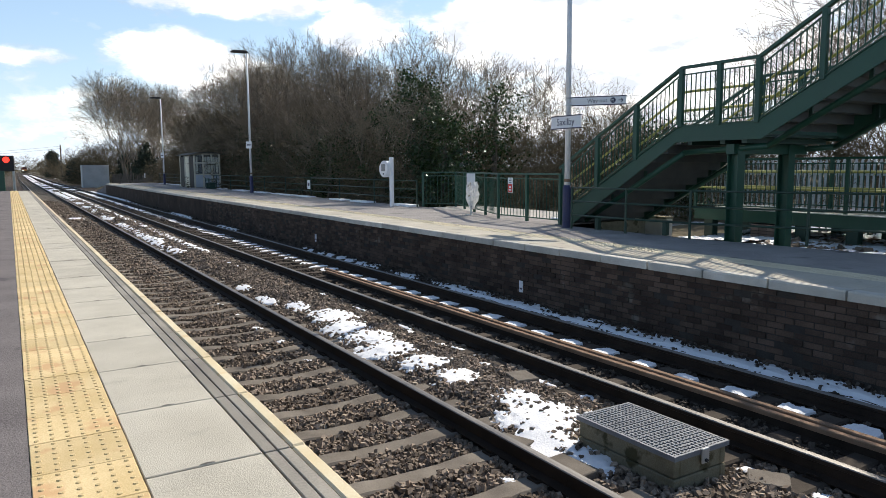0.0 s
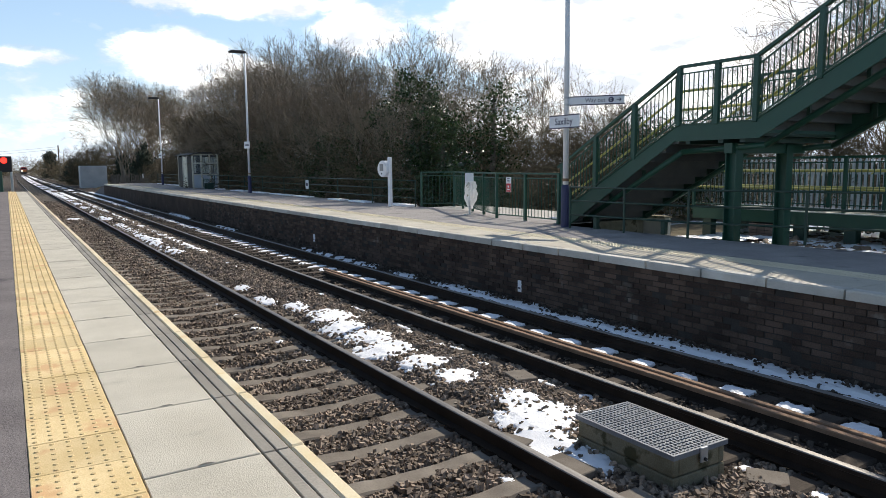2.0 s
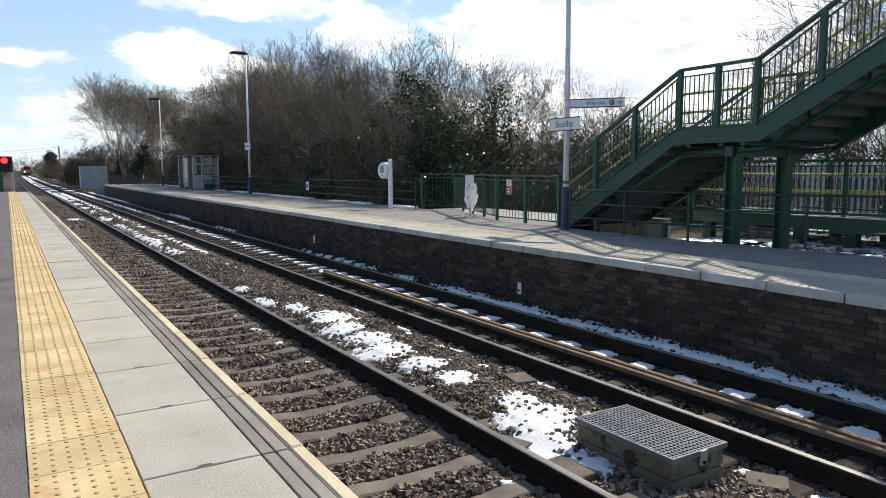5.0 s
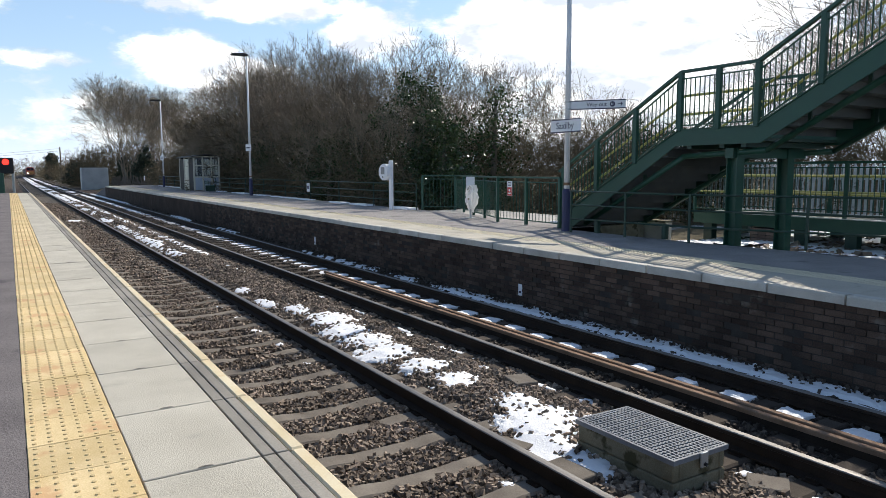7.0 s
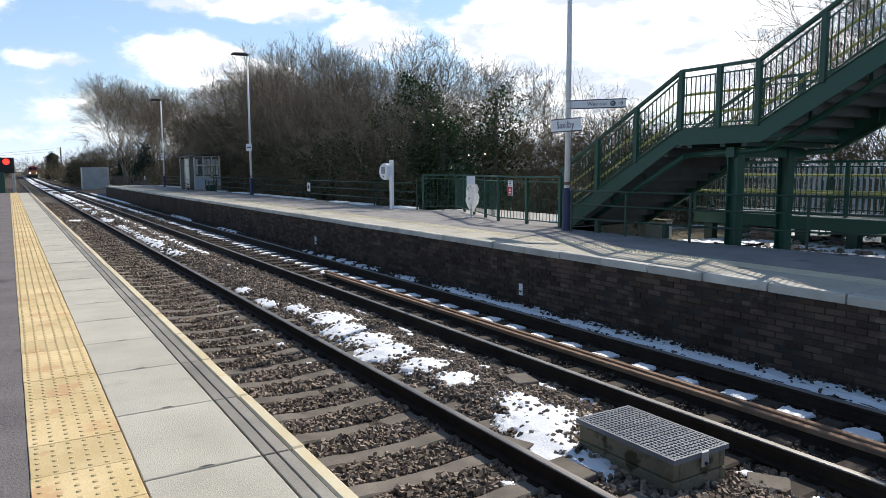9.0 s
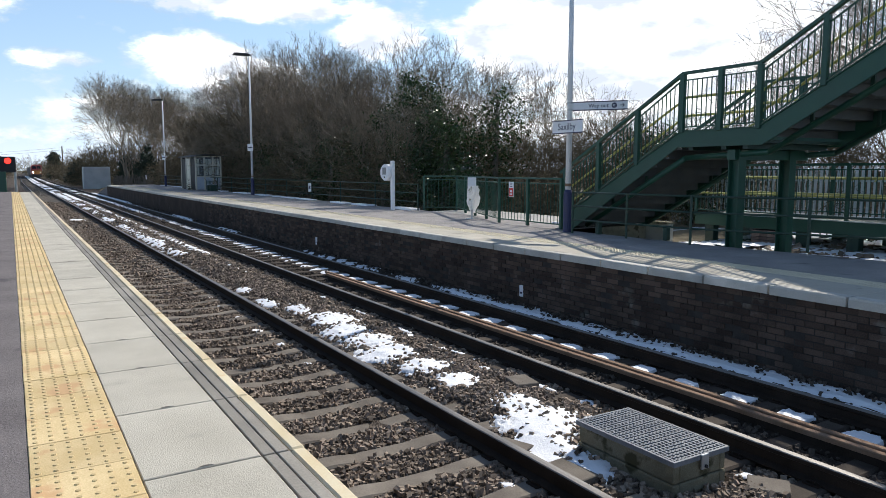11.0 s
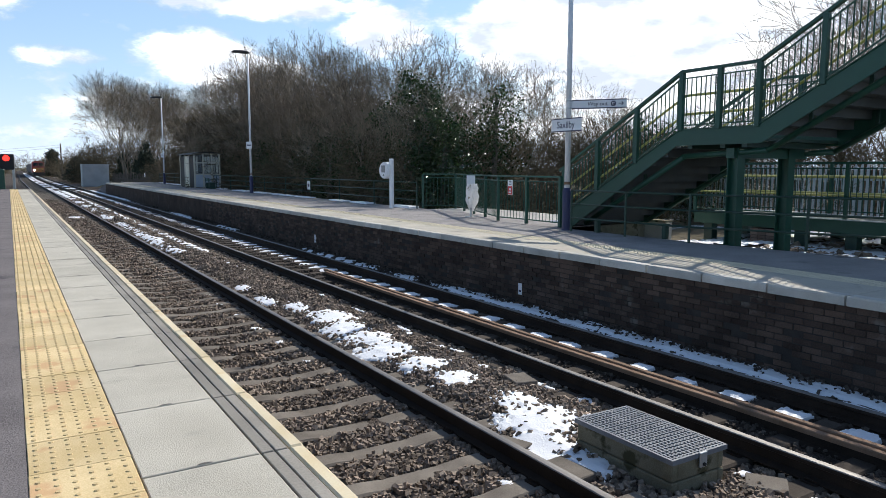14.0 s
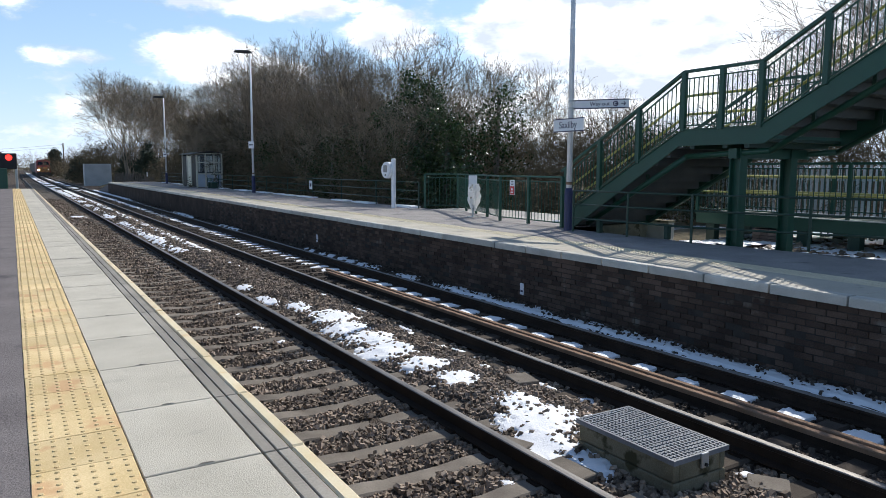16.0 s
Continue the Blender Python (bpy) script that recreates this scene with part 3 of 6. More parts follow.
def build_far_platform():
    p = thing("platform_far", "opposite brick-faced platform with white coping and asphalt surface", "platform", kind="structure")
    z0 = -0.012
    bm = new_box(7.378, 10.3, -8, 12.0, -1.3, z0 - 0.10)
    box(bm, 7.378, 11.5, 12.0, PLATFORM_END, -1.3, z0 - 0.10)
    part("platform_wall", bm, MORTAR, p, "dark brick retaining wall")
    bm = bmesh.new()
    prism(bm, [(PLATFORM_END, -1.3), (PLATFORM_END + 9, -1.3), (PLATFORM_END + 9, -1.0), (PLATFORM_END, z0 - 0.10)], 7.44, 11.3, "x")
    part("end_ramp", bm, ASPHALT, p)
    bm = new_box(8.62, 10.34, -8, 12.0, z0 - 0.10, z0)
    box(bm, 8.62, 11.5, 12.0, PLATFORM_END, z0 - 0.10, z0)
    bm2 = bmesh.new()
    vs = [bm2.verts.new(q) for q in ((10.34, -8, z0 - 0.004), (12.4, -8, z0 - 0.004), (10.34, 8.6, z0 - 0.004))]
    bm2.faces.new(vs)
    r = bmesh.ops.extrude_face_region(bm2, geom=bm2.faces[:])
    bmesh.ops.translate(bm2, verts=[v for v in r["geom"] if isinstance(v, bmesh.types.BMVert)], vec=(0, 0, -0.25))
    bmesh.ops.recalc_face_normals(bm2, faces=bm2.faces)
    part("asphalt_margin", bm2, PALE_ASPHALT, p)
    part("asphalt_surface", bm, PALE_ASPHALT, p, "pale grey worn asphalt platform surface")
    length = 0.894
    cop = bmesh.new()
    prism(cop, [(FAR_EDGE, z0 - 0.105), (7.47, z0 - 0.105), (7.47, z0), (FAR_EDGE + 0.012, z0), (FAR_EDGE, z0 - 0.02)], 0.013, length - 0.013)
    cop = mesh_of("coping_stone", cop, COPING)
    flag = mesh_of("paving_slab", new_box(7.475, 8.215, 0.004, length - 0.004, z0 - 0.1, z0 - 0.001, 0.004), PAVER)
    rng = random.Random(5)
    y = 3.924 - 9 * length
    while y < PLATFORM_END - length:
        piece("coping_stone", cop, p, (rng.uniform(-0.006, 0.006), y, rng.uniform(-0.003, 0.003)))
        piece("paving_slab", flag, p, (0, y, rng.uniform(-0.002, 0.002)))
        y += length
    bm = new_box(0.0, 0.398, 0.002, 0.398, -0.06, 0.0, 0.003)
    for i in range(6):
        for j in range(6):
            x, yy = 0.033 + 0.0667 * i, 0.033 + 0.0667 * j
            box(bm, x - 0.011, x + 0.011, yy - 0.011, yy + 0.011, 0.0, 0.005)
    tile = mesh_of("tactile_tile", bm, material("buff_tactile", (0.55, 0.49, 0.36), (0.64, 0.58, 0.44), 3, 80, 0.85, vary=0.08, bump=0.2))
    for k in range(170):
        piece("tactile_tile", tile, p, (8.219, -2 + 0.4 * k, z0))
    part("bedding", new_box(7.5, 8.62, -8, PLATFORM_END, z0 - 0.15, z0 - 0.07), JOINT, p)
    # brick face: stretcher courses, the nearest as pieces
    bl, bh, step, rise = 0.215, 0.065, 0.225, 0.075
    brick = mesh_of("brick", new_box(7.372, 7.46, 0, bl, 0, bh, 0.004), BRICK)
    rest = bmesh.new()
    rng = random.Random(6)
    count = 0
    for c in range(14):
        z = -1.17 + c * rise
        if z + bh > z0 - 0.105:
            break
        y = 2.6 + (c % 2) * step / 2
        while y < 32:
            dx = rng.uniform(-0.011, 0.008)
            if 3.6 < y < 9.0 and count < 300:
                piece("brick", brick, p, (dx, y, z))
                count += 1
            else:
                box(rest, 7.372 + dx, 7.46, y, y + bl, z, z + bh)
            y += step
    tagged(part("brickwork", rest, BRICK, p), kind="stuff")
    part("plinth", new_box(7.335, 7.371, -8, PLATFORM_END, -1.3, -1.045, 0.006), BRICK, p)
    part("far_brick_face", new_box(7.375, 7.45, 32, PLATFORM_END, -1.3, z0 - 0.105), BRICK, p)


build_ground()
build_bed()
build_ballast()
build_snow()
build_track("near", SLEEPER, 4.54, 0.60, "running line on grey concrete sleepers with shiny worn rail heads")
build_track("far", TIMBER, 3.4875, 0.635, "running line on dark sleepers streaked with snow beside the brick wall")
build_near_platform()
build_far_platform()

# ---- between the tracks ----


def build_spare_rails():
    for x, z, lean in ((5.765, -0.935, 0), (5.905, -0.94, 0)):
        t = thing("spare_rail", "rusty spare rail lying loose in the far track", "rail", group="spare rails")
        end = 14.2 + (x - 5.76) * 3
        head = [(-0.036, -0.046), (0.036, -0.046), (0.036, -0.010), (0.029, -0.001), (-0.029, -0.001), (-0.036, -0.010)]
        part("rail_head", prism(bmesh.new(), [(x + a, z + c) for a, c in head], -3, end), RUST, t, "rusty orange-brown rail head")
        web = [(-0.009, -0.047), (0.009, -0.047), (0.010, -0.125), (0.070, -0.148), (0.070, -0.159), (-0.070, -0.159), (-0.070, -0.148), (-0.010, -0.125)]
        part("rail_web", prism(bmesh.new(), [(x + a, z + c) for a, c in web], -3, end), RAIL, t, "dark rail web and foot")
    bm = bmesh.new()
    rng = random.Random(2)
    for k in range(-3, 19):
        y = 3.17 + k * 0.635
        w, l = rng.uniform(0.14, 0.18), rng.uniform(0.20, 0.26)
        x = 6.21 + rng.uniform(-0.04, 0.04)
        ring = []
        for i in range(40):
            a = 2 * math.pi * i / 40
            q = 1 + 0.22 * noise.noise((k * 3.1, math.cos(a) * 1.4, math.sin(a) * 1.4)) + 0.20 * noise.noise((k * 5.7, math.cos(a) * 5, math.sin(a) * 5))
            ring.append((math.copysign(abs(math.cos(a)) ** 0.45, math.cos(a)) * l * q, math.copysign(abs(math.sin(a)) ** 0.45, math.sin(a)) * w * q))
        base = [bm.verts.new((x + a, y + c, -1.10)) for a, c in ring]
        top = [bm.verts.new((x + a * 0.95, y + c * 0.93, -1.052 + 0.008 * noise.noise((a * 9, y, c * 9)))) for a, c in ring]
        inner = [bm.verts.new((x + a * 0.5, y + c * 0.5, -1.038 + 0.012 * noise.noise((a * 9, y, c * 9)))) for a, c in ring]
        for i in range(40):
            j = (i + 1) % 40
            bm.faces.new((base[i], base[j], top[j], top[i]))
            bm.faces.new((top[i], top[j], inner[j], inner[i]))
        bm.faces.new(inner)
    tagged(part("crib_snow", bm, SNOW), "patches of snow between the far sleepers", "snow", kind="stuff")


def build_catch_pit():
    """Concrete pit box with an open grating for a lid."""
    x0, x1, y0, y1, zt = 3.96, 4.55, 3.27, 4.28, -0.80
    pit = thing("catch_pit", "weathered concrete track drain pit with a grey moulded grating lid", "drain pit")
    for a, c in ((-1.25, -0.985), (-0.978, zt - 0.04)):
        i = 0.0 if a < -1.1 else 0.006
        for q in ((x0 + i, x0 + 0.07, y0 + i, y1 - i), (x1 - 0.07, x1 - i, y0 + i, y1 - i), (x0 + 0.07, x1 - 0.07, y0 + i, y0 + 0.07), (x0 + 0.07, x1 - 0.07, y1 - 0.07, y1 - i)):
            part("pit_wall", new_box(*q, a, c, 0.008), MOSSY, pit, "mossy stained concrete pit wall")
    latch = part("latch", new_box(4.23, 4.31, y0 - 0.030, y0 - 0.013, zt - 0.11, zt + 0.004, 0.004), GALV, pit, "grey steel latch")
    part("latch_pin", tube(bmesh.new(), (4.27, y0 - 0.045, zt - 0.085), (4.27, y0 - 0.012, zt - 0.085), 0.014, n=8), DARK, latch)
    bm = bmesh.new()
    a0, a1, b0, b1 = x0 - 0.012, x1 + 0.012, y0 - 0.012, y1 + 0.012
    box(bm, a0, a1, b0, b0 + 0.02, zt - 0.038, zt)
    box(bm, a0, a1, b1 - 0.02, b1, zt - 0.038, zt)
    box(bm, a0, a0 + 0.02, b0 + 0.02, b1 - 0.02, zt - 0.038, zt)
    box(bm, a1 - 0.02, a1, b0 + 0.02, b1 - 0.02, zt - 0.038, zt)
    n1, n2 = 15, 25
    for i in range(1, n1):
        x = a0 + (a1 - a0) * i / n1
        box(bm, x - 0.0058, x + 0.0058, b0 + 0.02, b1 - 0.02, zt - 0.013, zt - 0.001)
    for j in range(1, n2):
        y = b0 + (b1 - b0) * j / n2
        box(bm, a0 + 0.02, a1 - 0.02, y - 0.0058, y + 0.0058, zt - 0.014, zt - 0.002)
    part("grating", bm, GRATE, pit, "pale grey square-mesh grating")
    # added black block: its colour stands for the shade down in the pit
    part("pit_inside", new_box(x0 + 0.07, x1 - 0.07, y0 + 0.07, y1 - 0.07, -1.14, -0.95), DARK, pit)


def build_wall_tags():
    for y, z, w, h in ((9.44, -0.76, 0.10, 0.2), (18.96, -0.72, 0.11, 0.22)):
        t = thing("marker_plate", "small weathered white marker plate on the brick wall", "marker", (7.372, y, z - 0.1), group="wall markers")
        part("plate", new_box(-0.015, 0.006, -w / 2, w / 2, 0, h, 0.004), WHITE, t)
        part("mark", new_box(-0.018, -0.0145, -0.03, 0.03, h * 0.25, h * 0.4), INK, t)


build_spare_rails()
build_catch_pit()
build_wall_tags()


def build_oddments():
    rng = random.Random(31)
    for x, y, w, l, turn in ((3.52, 4.62, 0.11, 0.16, 20), (4.62, 5.9, 0.13, 0.17, -12), (4.72, 3.02, 0.13, 0.15, 35), (3.62, 3.98, 0.10, 0.2, 5)):
        b = thing("concrete_block", "flat grey concrete block lying on the ballast", "block", (x, y, bed_height(x, y)), group="loose blocks", turn=turn)
        part("slab", new_box(-w, w, -l, l, -0.01, 0.055, 0.008), SLEEPER, b)


build_oddments()


# ---- far platform: footbridge stairs ----
SLOPE, DECK_Z = 0.545, 2.02
NEAR_X, FAR_X = 10.7, 13.1
LAND_A, LAND_B = 7.37, 8.95      # the half landing along the line


def pitch_line(y):
    """Height of the stringer's top edge along the stairs."""
    if y > LAND_B:
        return DECK_Z - SLOPE * (y - LAND_B)
    if y < LAND_A:
        return DECK_Z + SLOPE * (LAND_A - y)
    return DECK_Z


def build_stairs():
    st = thing("footbridge_stairs", "dark green steel footbridge staircase with yellow handrails and a half landing", "staircase")
    foot, head = 12.3, 1.6
    for x, name in ((NEAR_X, "stringer"), (FAR_X, "stringer")):
        bm = bmesh.new()
        ys = [foot, LAND_B, LAND_A, head]
        drop = 0.30
        ring = [(y, pitch_line(y)) for y in ys] + [(head, pitch_line(head) - 0.34), (LAND_A - 0.08, DECK_Z - drop), (LAND_B + 0.08, DECK_Z - drop), (11.86, 0.0), (foot, 0.0)]
        prism(bm, ring, x - 0.02, x + 0.02, "x")
        # flange along the upper edge
        for a, b in zip(ys, ys[1:]):
            bar(bm, (x, a, pitch_line(a)), (x, b, pitch_line(b)), 0.09, 0.014)
        part(name, bm, GREEN, st)
    posts = [12.15, 11.1, 10.03, LAND_B, 8.13, LAND_A, 6.29, 5.2, 4.1, 3.0, 1.9]
    rail_h = 1.05
    post_me = mesh_of("post", new_box(-0.045, 0.045, -0.045, 0.045, -0.03, rail_h - 0.02, 0.006), GREEN)
    for x in (NEAR_X, FAR_X):
        s = 1 if x == NEAR_X else -1
        for y in posts:
            piece("post", post_me, st, (x - 0.01 * s, y, pitch_line(y)))
        bm = bmesh.new()
        for a, b in zip([foot, LAND_B, LAND_A], [LAND_B, LAND_A, head]):
            bar(bm, (x, a, pitch_line(a) + rail_h), (x, b, pitch_line(b) + rail_h), 0.085, 0.05)
        part("handrail", bm, GREEN, st)
        for dz, w in ((rail_h - 0.13, 0.03), (0.07, 0.03)):
            for a, b in zip(posts, posts[1:]):
                bm = bmesh.new()
                bar(bm, (x, a - 0.045, pitch_line(a) + dz), (x, b + 0.045, pitch_line(b) + dz), 0.03, 0.022)
                part("infill_rail", bm, GREEN, st)
        bal = bmesh.new()
        tube(bal, (0, 0, 0.07), (0, 0, rail_h - 0.13), 0.0115, n=6)
        bal = mesh_of("baluster", bal, GREEN)
        for a, b in zip(posts, posts[1:]):
            n = round((a - b) / 0.098)
            for i in range(1, n):
                y = a + (b - a) * i / n
                piece("baluster", bal, st, (x, y, pitch_line(y)))
        # yellow handrails, inside
        for dz in (0.62, 0.28):
            bm = bmesh.new()
            for a, b in zip([foot - 0.1, LAND_B, LAND_A], [LAND_B, LAND_A, head]):
                tube(bm, (x + 0.11 * s, a, pitch_line(a) + dz), (x + 0.11 * s, b, pitch_line(b) + dz), 0.024, n=8)
            part("yellow_handrail", bm, YELLOW, st, "yellow tubular handrail", smooth=True)
            br = bmesh.new()
            tube(br, (0.02 * s, 0, -0.05), (0.11 * s, 0, -0.01), 0.010, n=6)
            br = mesh_of("handrail_bracket", br, YELLOW)
            for y in posts:
                piece("handrail_bracket", br, st, (x, y, pitch_line(y) + dz))
    going, rise = 0.30, 0.1635
    bm = bmesh.new()
    box(bm, NEAR_X + 0.02, FAR_X - 0.02, 0, going + 0.03, -0.03, 0.0)
    box(bm, NEAR_X + 0.02, FAR_X - 0.02, going, going + 0.012, -rise, -0.03)
    step = mesh_of("step", bm, material("grey_step_plate", (0.05, 0.056, 0.055), (0.09, 0.097, 0.095), 3, 60, 0.6, bump=0.3))
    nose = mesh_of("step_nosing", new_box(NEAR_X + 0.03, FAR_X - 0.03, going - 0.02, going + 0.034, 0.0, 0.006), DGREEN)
    for k in range(1, 12):
        y = LAND_B + going * (k - 1)
        s = piece("step", step, st, (0, y, DECK_Z - 0.15 - rise * k))
        piece("step_nosing", nose, s)
    for k in range(1, 19):
        y = LAND_A - going * k
        s = piece("step", step, st, (0, y, DECK_Z - 0.15 + rise * k))
        piece("step_nosing", nose, s)
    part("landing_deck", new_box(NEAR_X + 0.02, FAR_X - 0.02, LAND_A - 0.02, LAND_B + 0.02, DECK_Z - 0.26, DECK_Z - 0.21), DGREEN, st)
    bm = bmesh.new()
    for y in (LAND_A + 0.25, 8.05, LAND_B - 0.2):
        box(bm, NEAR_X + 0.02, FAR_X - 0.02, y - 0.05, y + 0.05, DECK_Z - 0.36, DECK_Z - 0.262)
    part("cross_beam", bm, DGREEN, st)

    def column(x, y, top):
        bm = bmesh.new()
        for d in (-0.1, 0.1):
            box(bm, x - 0.1, x + 0.1, y + d - 0.009, y + d + 0.009, -0.75, top)
        box(bm, x - 0.008, x + 0.008, y - 0.091, y + 0.091, -0.75, top)
        box(bm, x - 0.16, x + 0.16, y - 0.16, y + 0.16, -0.77, -0.74)
        part("column", bm, GREEN, st)
    for x in (10.98, 12.47):
        column(x, 7.95, DECK_Z - 0.366)
        column(x, 2.2, pitch_line(2.2) - 0.36)
    part("cross_girder", new_box(10.80, 13.0, 7.87, 8.03, DECK_Z - 0.54, DECK_Z - 0.364), GREEN, st)
    # sloping tubes that carry the treads, level under the landing
    for x in (NEAR_X + 0.25, FAR_X - 0.15):
        bm = bmesh.new()
        pts = [Vector((x, y, pitch_line(y) - 0.44)) for y in (11.7, LAND_B + 0.1, LAND_A - 0.05, head)]
        for a, b in zip(pts, pts[1:]):
            tube(bm, a, b, 0.055, n=10)
        part("carriage_beam", bm, GREEN, st, smooth=True)
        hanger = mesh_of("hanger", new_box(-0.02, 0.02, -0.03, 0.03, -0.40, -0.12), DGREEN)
        for y in (10.9, 10.0, 6.6, 5.7, 4.8, 3.9, 3.0):
            piece("hanger", hanger, st, (x, y, pitch_line(y)))
    part("footing", new_box(10.62, 13.18, 12.0, 12.5, -1.0, -0.02, 0.01), MOSSY, st)


def railing_run(parent, a, b, top, low, mat, post=0.07, spacing=0.118, ends=(True, True), height0=0.0, bars=True):
    """A run of balustrade between two points on plan: posts, rails and upright bars, each its own part."""
    a, b = Vector((*a, 0)), Vector((*b, 0))
    d = (b - a)
    n = max(1, round(d.length / 1.3))
    ang = math.degrees(math.atan2(d.y, d.x))
    pm = mesh_of("post", new_box(-post / 2, post / 2, -post / 2, post / 2, height0, top, 0.005), mat)
    for i in range(n + 1):
        if (i == 0 and not ends[0]) or (i == n and not ends[1]):
            continue
        q = a + d * i / n
        piece("post", pm, parent, (q.x, q.y, 0), ang)
    bm = bmesh.new()
    bar(bm, (a.x, a.y, top), (b.x, b.y, top), post * 0.95, 0.04)
    part("top_rail", bm, mat, parent)
    for z in (top - 0.11, low):
        bm = bmesh.new()
        bar(bm, (a.x, a.y, z), (b.x, b.y, z), 0.035, 0.025)
        part("infill_rail", bm, mat, parent)
    if bars:
        bal = bmesh.new()
        tube(bal, (0, 0, low), (0, 0, top - 0.11), 0.0085, n=6)
        bal = mesh_of("baluster", bal, mat)
        m = round(d.length / spacing)
        for i in range(1, m):
            q = a + d * i / m
            piece("baluster", bal, parent, (q.x, q.y, 0))


def build_entrance_fence():
    f = thing("entrance_fence", "dark green bar railing round the platform entrance", "railing")
    pts = [(11.48, 19.92), (12.33, 19.26), (10.34, 14.19), (10.36, 13.08), (10.33, 11.86)]
    for i, (a, b) in enumerate(zip(pts, pts[1:])):
        railing_run(f, a, b, 1.11, 0.10, GREEN, ends=(i == 0, True))
    s = thing("warning_sign", "small white sign with a red lower half on the green railing", "sign", (10.30, 13.64, 0.66))
    part("plate", new_box(-0.012, -0.002, -0.095, 0.095, 0, 0.36, 0.002), WHITE, s)
    part("red_field", new_box(-0.015, -0.0125, -0.085, 0.085, 0.01, 0.21), RED, s)
    bm = new_box(-0.018, -0.0155, -0.05, 0.05, 0.05, 0.08)
    box(bm, -0.018, -0.0155, -0.03, 0.03, 0.11, 0.16)
    part("bars", bm, WHITE, s)
    bm = bmesh.new()
    for z in (0.24, 0.28, 0.32):
        box(bm, -0.015, -0.0125, -0.05, 0.05, z, z + 0.015)
    part("mark", bm, INK, s)


def build_path():
    bm = new_box(11.505, 13.4, 13.4, 19.6, -0.6, -0.016)
    tagged(part("path", bm, material("pale_path", (0.34, 0.33, 0.31), (0.46, 0.45, 0.42), 1.0, 80, 0.9, bump=0.3)), "pale worn path leading off the platform", "path", kind="structure")


def build_low_wall():
    bm = new_box(13.25, 13.45, 11.4, 13.35, -0.9, 0.02, 0.01)
    w = tagged(part("low_wall", bm, PAVER), "low pale concrete wall beside the foot of the stairs", "wall", kind="structure")
    part("capping", new_box(13.22, 13.48, 11.4, 13.35, 0.022, 0.07, 0.008), MOSSY, w)
    pier = thing("brick_pier", "short red-brown brick pier under the ramp", "pier", (14.45, 9.42, -0.85))
    red = material("red_brown_brick", (0.15, 0.10, 0.08), (0.27, 0.19, 0.155), 3, 60, 0.9, vary=0.25, bump=0.4, spec=0.12)
    part("core", new_box(0.012, 0.338, 0.012, 0.578, 0, 0.80), MORTAR, pier)
    face, end = mesh_of("brick", new_box(0, 0.1, 0, 0.19, 0, 0.065, 0.004), red), mesh_of("brick", new_box(0, 0.165, 0, 0.1, 0, 0.065, 0.004), red)
    for c in range(11):
        for k in range(3):
            piece("brick", face, pier, (0, k * 0.2, c * 0.075 - 0.02))
        for k in range(1, 2):
            piece("brick", end, pier, (0.18, 0, c * 0.075 - 0.02))


def build_ramp():
    r = thing("access_ramp", "dark green steel access ramp with yellow handrails", "ramp")
    y0, y1 = 0.5, 11.6
    for x, s in ((14.5, 1), (16.1, -1)):
        part("edge_beam", new_box(x - 0.03, x + 0.03, y0, y1, -0.02, 0.25, 0.004), GREEN, r)
        part("deck_lip", new_box(x - 0.05, x + 0.05, y0, y1, 0.252, 0.272), GALV, r)
        railing_run(r, (x, y0), (x, y1), 1.42, 0.34, GREEN, height0=0.2)
        for z in (1.13, 0.75):
            bm = bmesh.new()
            tube(bm, (x + 0.10 * s, y0, z), (x + 0.10 * s, y1, z), 0.024, n=8)
            for y in np.arange(y0 + 0.4, y1, 1.3):
                tube(bm, (x, y, z - 0.06), (x + 0.1 * s, y, z - 0.01), 0.01, n=6)
            part("yellow_handrail", bm, YELLOW, r, "yellow tubular handrail", smooth=True)
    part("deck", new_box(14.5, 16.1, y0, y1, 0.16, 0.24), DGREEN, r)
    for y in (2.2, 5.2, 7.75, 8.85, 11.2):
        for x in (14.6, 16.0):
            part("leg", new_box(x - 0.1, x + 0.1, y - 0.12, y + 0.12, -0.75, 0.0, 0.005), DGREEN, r)


